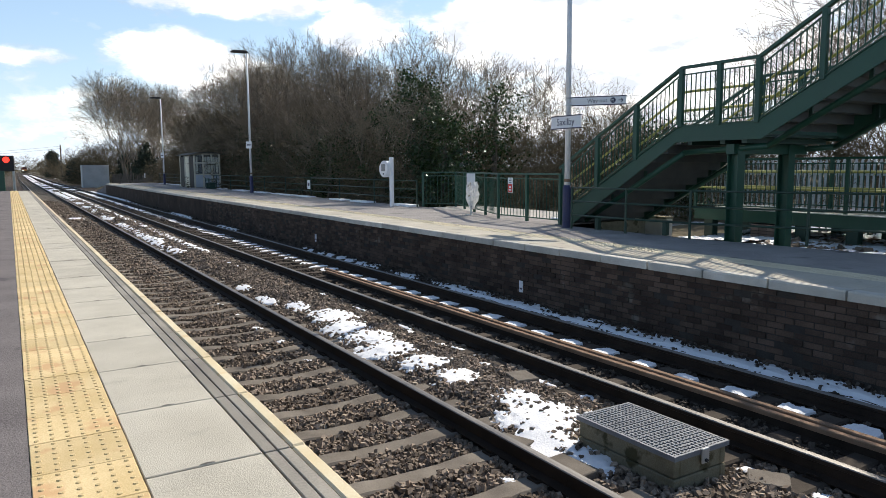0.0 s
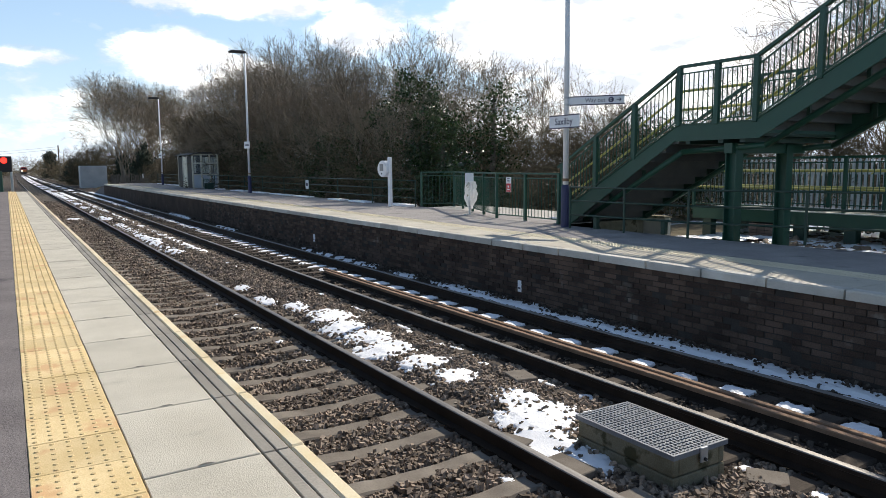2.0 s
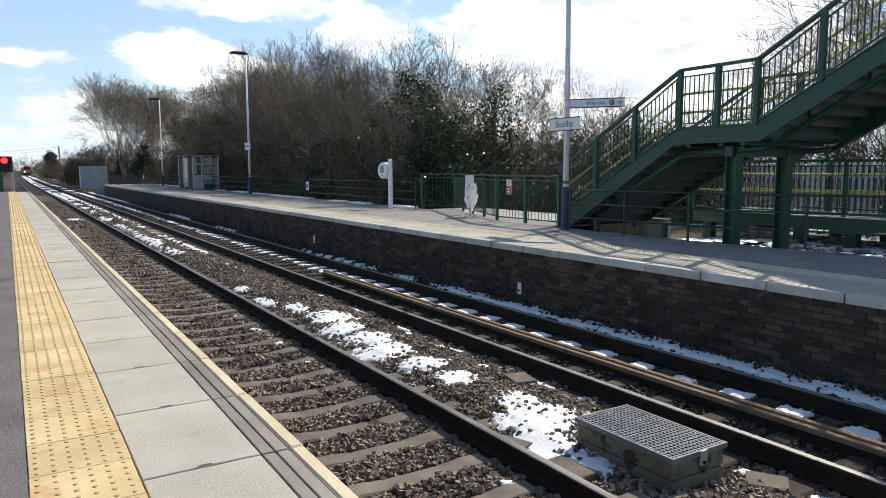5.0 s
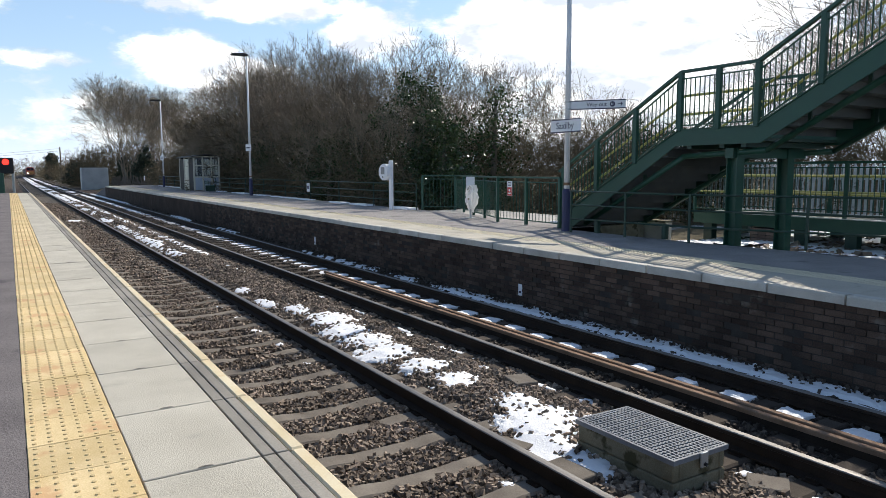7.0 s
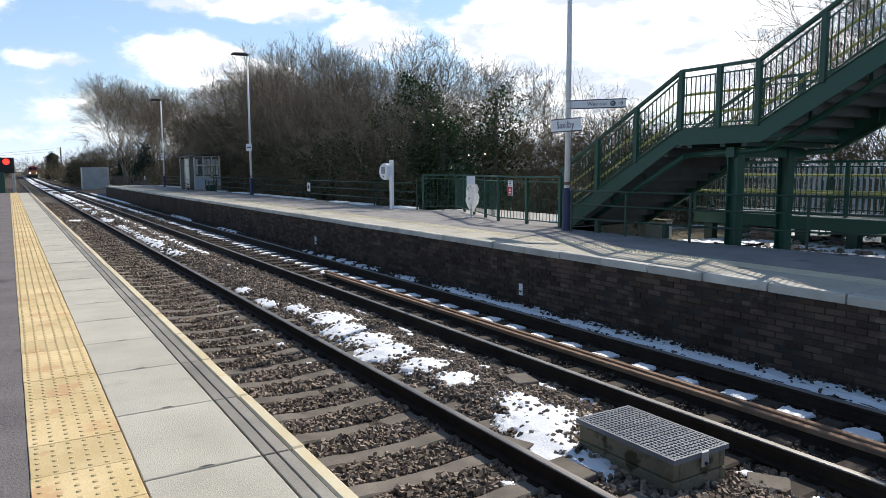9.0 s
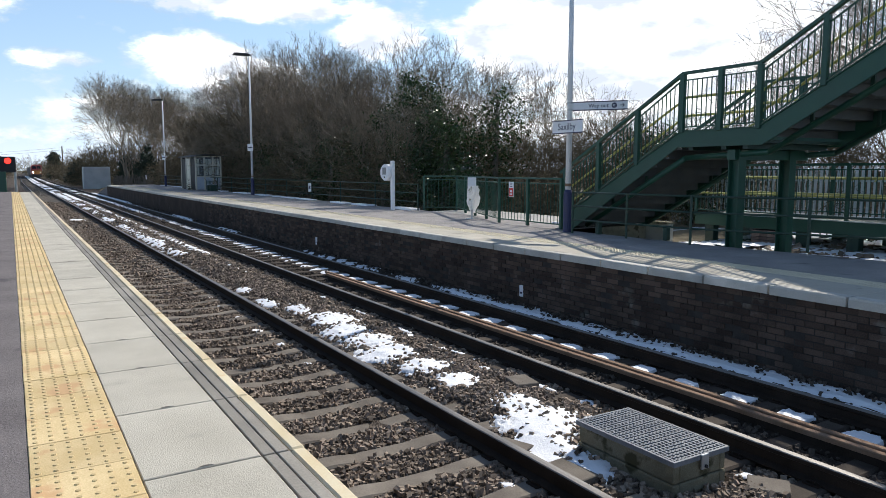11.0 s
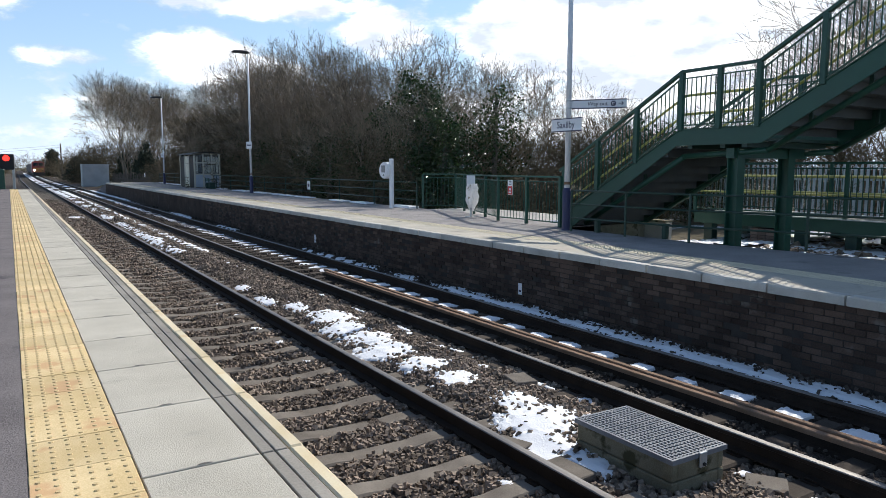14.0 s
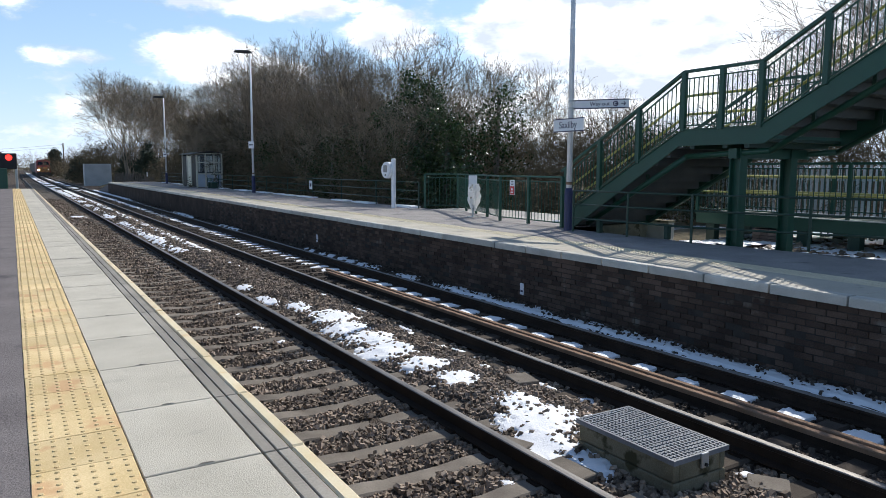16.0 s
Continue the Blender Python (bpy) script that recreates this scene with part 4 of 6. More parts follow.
def build_rubble():
    """Snow-dusted rubble on the low ground under the ramp."""
    rng = np.random.default_rng(17)
    spots, sizes = [], []
    for k in range(1500):
        x, y = rng.uniform(12.2, 18.0), rng.uniform(2.5, 9.0)
        spots.append((x, y, ground_height(x, y) + rng.uniform(0.0, 0.10)))
        sizes.append(rng.uniform(0.08, 0.24))
    v, f = scatter_stones(spots, sizes, rng)
    tagged(new("rubble", raw_mesh("rubble", v, f, STONE)), "brown rubble on the low ground under the ramp", "rubble", kind="stuff")
    vs, fs = [], []
    for k in range(800):
        x, y = rng.uniform(13.0, 19.6), rng.uniform(2.5, 11.0)
        z = ground_height(x, y) + 0.13
        n = len(vs)
        r = rng.uniform(0.08, 0.28)
        vs += [(x + r * math.cos(a) * rng.uniform(0.7, 1.2), y + r * math.sin(a) * rng.uniform(0.7, 1.2), z + (0 if i % 2 else 0.02)) for i, a in enumerate(np.linspace(0, 6.28, 8, endpoint=False))] + [(x, y, z + 0.05)]
        fs += [(n + i, n + (i + 1) % 8, n + 8) for i in range(8)]
    tagged(new("rubble_snow", raw_mesh("rubble_snow", np.array(vs), np.array(fs), SNOW, True)), "old snow lying on the rubble", "snow", kind="stuff")
    g = thing("mesh_fence", "dark square-mesh fence panel under the ramp", "fence")
    for z in np.arange(-0.42, 0.0, 0.13):
        part("wire", new_box(16.32, 16.34, 1.0, 9.5, z, z + 0.02), DGREEN, g)
    up = mesh_of("upright", new_box(16.30, 16.32, -0.012, 0.012, -0.5, 0.0), DGREEN)
    for y in np.arange(1.0, 9.5, 0.16):
        piece("upright", up, g, (0, y, 0))


def build_palisade():
    f = thing("palisade_fence", "grey galvanised palisade fence behind the ramp", "fence")
    pale = bmesh.new()
    prism(pale, [(-0.035, 0), (0.035, 0), (0.035, 1.7), (0.0, 1.8), (-0.035, 1.7)], -0.012, 0.012, "y")
    PAL = material("dull_green_grey_steel", (0.34, 0.38, 0.385), (0.48, 0.52, 0.53), 3, 40, 0.45, metal=0.2, bump=0.1)
    pale = mesh_of("pale", pale, PAL)
    y = -2.0
    k = 0
    while y < 17:
        piece("pale", pale, f, (18.6, y, -0.35), 90)
        y += 0.155
        k += 1
    for z in (0.0, 1.0):
        part("rail", new_box(18.62, 18.66, -2, 17, z, z + 0.05), PAL, f)
    for y in np.arange(-2, 17.5, 2.75):
        part("post", new_box(18.66, 18.74, y - 0.05, y + 0.05, -0.6, 1.35), PAL, f)


def build_platform_fence():
    """Three-rail tube fence along the back of the platform, in two stretches."""
    def run(pts, spacing, label, z0=-0.012):
        f = thing("tube_fence", label, "fence", group="platform fences")
        pm = bmesh.new()
        tube(pm, (0, 0, z0), (0, 0, 0.86), 0.024, n=8)
        pm = mesh_of("post", pm, DGREEN)
        for a, b in zip(pts, pts[1:]):
            a, b = Vector((*a, 0)), Vector((*b, 0))
            n = max(1, round((b - a).length / spacing))
            for i in range(n + 1):
                q = a + (b - a) * i / n
                if i or a == Vector((*pts[0], 0)):
                    piece("post", pm, f, (q.x, q.y, 0))
            for z in (0.84, 0.56, 0.27):
                bm = bmesh.new()
                tube(bm, (a.x, a.y, z), (b.x, b.y, z), 0.018, n=8)
                part("rail", bm, DGREEN, f, smooth=True)
    run([(9.98, 11.1), (10.18, 8.25), (11.45, 4.7), (12.3, 1.9)], 1.7, "dark green tube fence beside the stairs")
    run([(11.3, 20.0), (11.3, 29.5), (11.3, 66.0)], 3.2, "dark green tube fence along the back of the platform")
    n = thing("fence_notice", "small pale notice on the tube fence", "notice", (11.25, 29.6, 0.36))
    part("plate", new_box(-0.015, 0.0, -0.17, 0.17, 0, 0.38, 0.003), WHITE, n)
    part("mark", new_box(-0.019, -0.0155, -0.1, 0.1, 0.12, 0.26), INK, n)
    bm = bmesh.new()
    rng = random.Random(9)
    y = 20.2
    while y < 66:
        l = rng.uniform(0.6, 2.2)
        if rng.random() < 0.8:
            box(bm, 11.14 + rng.uniform(-0.05, 0.03), 11.48, y, y + l, -0.02, 0.03 + rng.uniform(0, 0.03), 0.012)
        y += l + rng.uniform(0.2, 1.0)
    box(bm, 11.36, 11.49, 12.8, 13.4, -0.02, 0.03, 0.012)
    tagged(part("fence_snow", bm, SNOW), "thin line of snow left along the fence foot", "snow", kind="stuff")


# ---- far platform: lamps, signs, shelter ----
def lamp_post(x, y, h, sign_z=None, head=True, label="pale grey platform lamp post with a dark blue base"):
    l = thing("platform_lamp", label, "lamp post", (x, y, -0.012), group="platform lamps")
    bm = bmesh.new()
    tube(bm, (0, 0, 0.88), (0, 0, h), 0.062, 0.045, n=14)
    part("pole", bm, POLEGREY, l, smooth=True)
    bm = bmesh.new()
    tube(bm, (0, 0, 0), (0, 0, 0.84), 0.095, n=14)
    tube(bm, (0, 0, 0.84), (0, 0, 0.90), 0.095, 0.064, n=14)
    part("base", bm, NAVY, l, "dark blue painted base")
    bm = bmesh.new()
    tube(bm, (0, 0, 0.97), (0, 0, 1.03), 0.066, n=14)
    part("band", bm, RUST, l, "faded orange band")
    if head:
        bm = bmesh.new()
        prism(bm, [(0.06, h - 0.02), (0.06, h + 0.07), (-0.15, h + 0.12), (-0.72, h + 0.10), (-0.82, h + 0.03), (-0.75, h - 0.02)], -0.15, 0.15)
        bmesh.ops.bevel(bm, geom=bm.edges[:], offset=0.02, segments=1, affect="EDGES")
        part("lantern", bm, SOOT, l, "dark flat lantern head")
    if sign_z:
        s = part("name_plate", new_box(-0.19, 0.19, -0.10, -0.08, sign_z - 0.18, sign_z + 0.18, 0.004), WHITE, l, turn=-60)
        part("lettering_bar", new_box(-0.13, 0.13, -0.104, -0.101, sign_z - 0.03, sign_z + 0.03), INK, s)
    return l


def sign_board(name, label, at, turn, w, h, rim):
    s = thing(name, label, "sign", at, turn=turn)
    part("board", new_box(-w / 2, w / 2, 0, 0.03, -h / 2, h / 2, 0.006), WHITE, s)
    bm = bmesh.new()
    e = rim
    box(bm, -w / 2 - 0.006, w / 2 + 0.006, -0.004, 0.034, h / 2 - e, h / 2 + 0.008)
    box(bm, -w / 2 - 0.006, w / 2 + 0.006, -0.004, 0.034, -h / 2 - 0.008, -h / 2 + e)
    part("rim", bm, INK if rim < 0.02 else NAVY, s)
    return s


def build_signs():
    px, py = 10.06, 11.34
    lamp_post(px, py, 6.6, head=False, label="tall pale grey platform pole with a dark blue base")
    face = pose(0, -0.001, 0, 90, 0, 0)
    # station name board, facing along the platform
    turn = -90
    s = sign_board("station_name_sign", "white station name sign with dark lettering on the pole", (px - 0.075, py, 2.20), turn, 0.92, 0.26, 0.012)
    lettering("lettering", "Saxilby", 0.20, INK, s, pose(0, -0.002, 0.0, 90, 0, 0))
    w = sign_board("way_out_sign", "white way out sign with arrow bracketed to the pole", (px + 0.37, py - 0.49, 2.62), -52, 1.13, 0.17, 0.012)
    lettering("lettering", "Way out", 0.115, INK, w, pose(-0.02, -0.002, 0.0, 90, 0, 0))
    bm = bmesh.new()
    tube(bm, (0.30, 0.004, 0), (0.30, -0.004, 0), 0.055, n=20)
    part("symbol", bm, INK, w, "round dark exit symbol")
    bm = new_box(0.278, 0.322, -0.007, -0.0045, 0.012, 0.022)
    box(bm, 0.278, 0.322, -0.007, -0.0045, -0.022, -0.012)
    box(bm, 0.272, 0.284, -0.007, -0.0045, -0.022, 0.022)
    part("symbol_bars", bm, WHITE, w)
    bm = bmesh.new()
    bar(bm, (0.41, -0.003, 0), (0.50, -0.003, 0), 0.004, 0.014)
    bar(bm, (0.465, -0.003, 0.035), (0.50, -0.003, 0), 0.004, 0.014)
    bar(bm, (0.465, -0.003, -0.035), (0.50, -0.003, 0), 0.004, 0.014)
    part("arrow", bm, INK, w)
    for z in (0.07, -0.07):
        bm = bmesh.new()
        tube(bm, (-0.605, 0.015, z - 0.02), (-0.605, 0.015, z + 0.02), 0.068, n=12)
        part("bracket", bm, GALV, w)
    # bagged sign on its post
    g = thing("bagged_sign", "sign post wrapped in a torn white plastic bag", "sign", (10.61, 15.81, -0.012))
    bm = bmesh.new()
    tube(bm, (0, 0, 0), (0, 0, 1.0), 0.03, n=8)
    box(bm, -0.12, 0.12, -0.12, 0.12, 0, 0.015)
    part("post", bm, GALV, g)
    part("plate", new_box(-0.115, 0.115, -0.06, -0.045, 0.87, 1.12, 0.004), WHITE, g, turn=-40)
    bm = bmesh.new()
    rings = []
    for k in range(15):
        z = 0.17 + 0.72 * k / 14
        r = (0.065 + 0.095 * smooth_step(0, 6, k)) * (1 - 0.25 * smooth_step(11, 14, k))
        ring = []
        for i in range(22):
            a = 2 * math.pi * i / 22
            q = r * (1 + 0.35 * noise.noise((math.cos(a) * 1.6, math.sin(a) * 1.6, z * 3)) + 0.28 * noise.noise((math.cos(a) * 5, math.sin(a) * 5, z * 12)) + 0.08 * math.sin(7 * a + z * 5))
            ring.append(bm.verts.new((q * math.cos(a) + 0.06 * (1 - k / 14), q * math.sin(a) + 0.05 * math.sin(z * 6), z + 0.035 * noise.noise((a, z * 3, 4)))))
        rings.append(ring)
    for a, b in zip(rings, rings[1:]):
        for i in range(22):
            bm.faces.new((a[i], a[(i + 1) % 22], b[(i + 1) % 22], b[i]))
    bm.faces.new(rings[0][::-1])
    bm.faces.new(rings[-1])
    part("plastic_bag", bm, BAG, g, "crumpled white plastic bag")
    # round-headed information point
    h = thing("help_point", "white round-headed help point on a flat white post", "help point", (10.66, 20.55, -0.012), turn=-82)
    part("post", new_box(-0.075, 0.075, -0.05, 0.05, 0, 1.62, 0.02), WHITE, h)
    bm = bmesh.new()
    tube(bm, (-0.22, -0.17, 1.24), (-0.22, 0.05, 1.24), 0.27, 0.27, n=28)
    bmesh.ops.bevel(bm, geom=[e for e in bm.edges if abs(e.verts[0].co.y - e.verts[1].co.y) < 1e-4], offset=0.03, segments=2, affect="EDGES")
    disc = part("round_head", bm, WHITE, h)
    part("screen", new_box(-0.33, -0.13, -0.176, -0.168, 1.17, 1.40), material("grey_screen", (0.20, 0.20, 0.21), (0.27, 0.27, 0.28), 8, 60, 0.4, bump=0.05), disc, "grey grille panel")
    part("button", new_box(-0.25, -0.20, -0.176, -0.168, 1.06, 1.11), DARK, disc)


def build_shelter():
    x0, x1, y0, y1 = 10.4, 12.0, 48.0, 52.4
    s = thing("waiting_shelter", "small cream-framed waiting shelter with pale blue lower panels", "shelter")
    z0, zt = -0.012, 2.2
    smoky = material("smoky_glazing", (0.035, 0.037, 0.036), (0.06, 0.06, 0.055), 2, 40, 0.6, bump=0.03, spec=0.1)
    posts = [(x0, y0), (x1, y0), (x0, y1), (x1, y1), ((x0 + x1) / 2 - 0.25, y0), ((x0 + x1) / 2 + 0.30, y0), (x0, y0 + 1.5), (x0, y0 + 2.9)]
    pm = mesh_of("post", new_box(-0.05, 0.05, -0.05, 0.05, z0, zt, 0.008), SHELTER)
    for x, y in posts:
        piece("post", pm, s, (x, y, 0))
    bm = bmesh.new()
    k = 9
    ring = [(x0 - 0.2 + (x1 - x0 + 0.4) * i / k, zt + 0.02 + 0.16 * math.sin(math.pi * i / k)) for i in range(k + 1)]
    prism(bm, ring + [(a, c - 0.05) for a, c in reversed(ring)], y0 - 0.2, y1 + 0.2)
    part("roof", bm, SOOT, s, "dark shallow curved roof")
    part("fascia", new_box(x0 - 0.06, x1 + 0.06, y0 - 0.06, y1 + 0.06, zt - 0.01, zt + 0.05, 0.01), SHELTER, s)
    part("lower_panel", new_box(x0 + 0.05, x1 - 0.05, y0 - 0.02, y0 + 0.02, z0 + 0.05, 0.85), BLUEP, s)
    part("lower_panel", new_box(x0 - 0.02, x0 + 0.02, y0 + 0.05, y0 + 1.45, z0 + 0.05, 2.1), material("dark_glazed_panel", (0.03, 0.03, 0.03), (0.05, 0.048, 0.045), 2, 40, 0.6, bump=0.03, spec=0.1), s)
    part("side_panel", new_box(x0 - 0.02, x0 + 0.02, y0 + 2.95, y1 - 0.05, z0 + 0.05, 2.1), smoky, s)
    for z in (0.85, 1.6):
        part("transom", new_box(x0, x1, y0 - 0.04, y0 + 0.04, z, z + 0.08), SHELTER, s)
    part("poster_board", new_box(x0 - 0.03, x0 + 0.01, y0 + 1.7, y0 + 2.7, 0.1, 2.1), POSTER, s, "faded cream poster panel")
    part("back_wall", new_box(x1 - 0.02, x1 + 0.02, y0, y1, z0, zt), smoky, s)
    part("end_wall", new_box(x0, x1, y1 - 0.02, y1 + 0.02, z0, zt), smoky, s)
    # pale strips added behind the panes so that the glazing looks lit through
    for a, b in ((x0 + 0.10, x0 + 0.22), (x0 + 0.62, x0 + 0.78), (x0 + 0.82, x0 + 1.02), (x0 + 1.18, x0 + 1.32), (x0 + 1.36, x0 + 1.52)):
        part("notice", new_box(a, b, y0 + 0.03, y0 + 0.04, 1.0, 2.05), POSTER, s)
    for a, b in ((x0 + 0.05, x0 + 0.5), (x0 + 0.6, x0 + 1.05), (x0 + 1.15, x1 - 0.05)):
        for z in ((0.93, 1.6), (1.68, 2.15)):
            p = part("pane", new_box(a, b, y0 - 0.006, y0 + 0.006, *z), PANE, s)
            p.visible_shadow = False
    b = thing("platform_bench", "low teal metal platform bench beside the shelter", "bench", (11.0, 46.3, -0.012), turn=90)
    teal = material("teal_bench_paint", (0.025, 0.085, 0.085), (0.04, 0.12, 0.12), 3, 50, 0.5, bump=0.05)
    for y in (-0.17, -0.05, 0.07):
        part("seat_slat", new_box(-0.6, 0.6, y, y + 0.10, 0.36, 0.39, 0.006), teal, b)
    for z in (0.46, 0.57):
        part("back_slat", new_box(-0.6, 0.6, 0.20, 0.23, z, z + 0.08, 0.006), teal, b)
    for x in (-0.45, 0.45):
        part("leg", new_box(x - 0.025, x + 0.025, -0.17, 0.2, 0, 0.358), DGREEN, b)
        part("back_post", new_box(x - 0.02, x + 0.02, 0.231, 0.26, 0.1, 0.66), DGREEN, b)


build_stairs()
build_entrance_fence()
build_path()
for stub_x, stub_y in ((10.25, 10.6), (10.55, 9.1)):
    stub = thing("stub_post", "short dark steel stub post beside the fence", "post", (stub_x, stub_y, -0.03), group="stub posts")
    part("shaft", new_box(-0.05, 0.05, -0.05, 0.05, 0, 0.26, 0.01), DGREEN, stub)
    part("cap", new_box(-0.06, 0.06, -0.06, 0.06, 0.262, 0.28, 0.006), DGREEN, stub)
build_low_wall()
build_ramp()
build_rubble()
build_palisade()
build_platform_fence()
lamp_post(10.88, 37.0, 7.2, sign_z=2.50)
lamp_post(10.8, 61.0, 6.9, sign_z=2.35)
build_signs()
build_shelter()


# ---- distance beyond the platforms ----
def build_far_end():
    g = thing("equipment_cabinet", "grey galvanised equipment enclosure past the platform end", "cabinet", (7.9, 100.0, -1.1))
    STEEL = material("dull_grey_sheet", (0.36, 0.37, 0.375), (0.47, 0.48, 0.485), 1.0, 20, 0.6, bump=0.1)
    part("body", new_box(0, 3.1, 0, 2.0, 0, 2.85, 0.02), STEEL, g)
    bm = bmesh.new()
    for i in range(16):
        x = 0.1 + 2.9 * i / 15
        box(bm, x - 0.03, x + 0.03, -0.03, -0.001, 0.1, 2.75)
    part("rib", bm, STEEL, g)
    f = thing("board_fence", "dark leaning wooden fence beyond the platform", "fence")
    rng = random.Random(12)
    board = mesh_of("board", new_box(-0.07, 0.07, -0.012, 0.012, 0, 2.3), material("old_dark_timber", (0.07, 0.055, 0.045), (0.12, 0.10, 0.08), 4, 40, 0.9, bump=0.4))
    way = math.degrees(math.atan2(23.0, -0.9))
    for i in range(64):
        q = (11.9 - 0.9 * i / 63, 75 + 23.0 * i / 63)
        piece("board", board, f).matrix_basis = pose(q[0], q[1], -1.15, 0, 0, way) @ pose(0, 0, 0, 0, rng.uniform(-44, -34), 0)
    for z in (-0.75, 0.05):
        bm = bmesh.new()
        bar(bm, (11.93, 75, z), (11.03, 98, z), 0.05, 0.10)
        part("fence_rail", bm, board.materials[0], f)
    n = thing("far_notice", "small white notice on the dark wooden fence", "notice", (11.78, 77, 0.35))
    part("plate", new_box(-0.02, 0, -0.25, 0.25, 0, 0.45), WHITE, n)
    # signal at the near platform's end
    s = thing("platform_signal", "railway signal showing red beside a green cabinet", "signal", (-0.25, 58.0, -1.1))
    bm = bmesh.new()
    tube(bm, (0.55, 0, 0), (0.55, 0, 2.55), 0.09, n=12)
    part("post", bm, GALV, s)
    bm = new_box(-0.42, 0.62, -0.12, 0.12, 2.25, 3.35, 0.04)
    part("signal_head", bm, DARK, s, "black signal head")
    bm = bmesh.new()
    tube(bm, (0.14, -0.13, 3.06), (0.14, -0.16, 3.06), 0.21, n=20)
    part("lens", bm, REDLAMP, s, "glowing red lens")
    bm = bmesh.new()
    for i in range(10):
        a, c = math.pi * (0.1 + 0.8 * i / 10), math.pi * (0.1 + 0.8 * (i + 1) / 10)
        bar(bm, (0.14 + 0.23 * math.cos(a), -0.13, 3.06 + 0.23 * math.sin(a)), (0.14 + 0.23 * math.cos(a), -0.40, 3.06 + 0.23 * math.sin(a)), 0.06, 0.01)
    part("hood", bm, DARK, s)
    c = thing("line_cabinet", "green steel line-side cabinet at the platform end", "cabinet", (-1.0, 57.0, -1.1))
    part("body", new_box(-0.9, 0.75, -0.4, 0.4, 0, 2.3, 0.03), GREEN, c)
    part("door", new_box(-0.4, 0.65, -0.425, -0.402, 0.2, 2.1), GREEN, c)
    h = thing("house", "distant cream house with a brown roof beyond the signal", "house", (-9.0, 150, -1.25))
    part("wall", new_box(0, 7.6, 0, 7, 0, 5.0), SHELTER, h, "cream rendered wall")
    roof = bmesh.new()
    prism(roof, [(-0.3, 5.0), (7.9, 5.0), (3.8, 7.8)], -0.3, 7.3)
    part("roof", roof, RUST, h, "brown tiled roof")
    for x in (1.2, 4.9):
        w = part("window", new_box(x, x + 1.3, -0.04, 0.02, 2.9, 4.1), WHITE, h)
        part("pane", new_box(x + 0.1, x + 1.2, -0.06, -0.041, 3.0, 4.0), WINDOW, w)
    # telegraph pole and its wires
    t = thing("telegraph_pole", "grey wooden telegraph pole with thin wires", "pole", (9.75, 172, -1.25))
    bm = bmesh.new()
    tube(bm, (0, 0, 0), (0, 0, 7.7), 0.16, 0.12, n=10)
    part("pole", bm, BARK, t)
    bm = bmesh.new()
    for k in range(2):
        pts = [Vector((0 - 40 * i / 12, 4 * i / 12, 7.4 - 0.5 * k - 0.9 * math.sin(math.pi * i / 12) - 1.6 * i / 12)) for i in range(13)]
        for a, b in zip(pts, pts[1:]):
            tube(bm, a, b, 0.025, n=4, cap=False)
    part("wire", bm, DARK, t)
    v = thing("telegraph_pole", "grey wooden telegraph pole with thin wires", "pole", (-31.4, 176, -1.25))
    bm = bmesh.new()
    tube(bm, (0, 0, 0), (0, 0, 6.8), 0.16, 0.12, n=10)
    part("pole", bm, BARK, v)


# ---- vegetation ----
def prisms(segs):
    """Thin three-sided tapered sticks from rows of (p, q, r, s)."""
    segs = np.asarray(segs, float)
    p, q, r, s = segs[:, 0:3], segs[:, 3:6], segs[:, 6:7], segs[:, 7:8]
    w = q - p
    w /= np.linalg.norm(w, axis=1, keepdims=True) + 1e-9
    ref = np.where(np.abs(w[:, 2:3]) < 0.9, np.array([[0, 0, 1.0]]), np.array([[1.0, 0, 0]]))
    u = np.cross(w, ref)
    u /= np.linalg.norm(u, axis=1, keepdims=True)
    v = np.cross(w, u)
    n = len(segs)
    vs = np.empty((n, 6, 3))
    for i in range(3):
        a = 2 * math.pi * i / 3
        d = math.cos(a) * u + math.sin(a) * v
        vs[:, i], vs[:, 3 + i] = p + r * d, q + s * d
    quad = np.array([(0, 1, 4, 3), (1, 2, 5, 4), (2, 0, 3, 5)])
    fs = (quad[None] + 6 * np.arange(n)[:, None, None]).reshape(-1, 4)
    return vs.reshape(-1, 3), fs


def ribbons(segs, rng):
    """The finest twigs: slivers that taper to a point."""
    segs = np.asarray(segs, float)
    p, q, r = segs[:, 0:3], segs[:, 3:6], segs[:, 6:7]
    w = q - p
    u = np.cross(w, rng.normal(0, 1, w.shape))
    u /= np.linalg.norm(u, axis=1, keepdims=True) + 1e-9
    vs = np.stack([p - u * r, p + u * r, q + u * r * 0.5, q - u * r * 0.5], 1).reshape(-1, 3)
    return vs, np.arange(len(vs)).reshape(-1, 4)


def twig_mesh(name, stout, thin, mat, rng):
    v1, f1 = prisms(stout)
    v2, f2 = ribbons(thin, rng)
    return raw_mesh(name, np.concatenate([v1, v2]), np.concatenate([f1, f2 + len(v1)]), mat)


def unit(v):
    return v / (np.linalg.norm(v) + 1e-9)


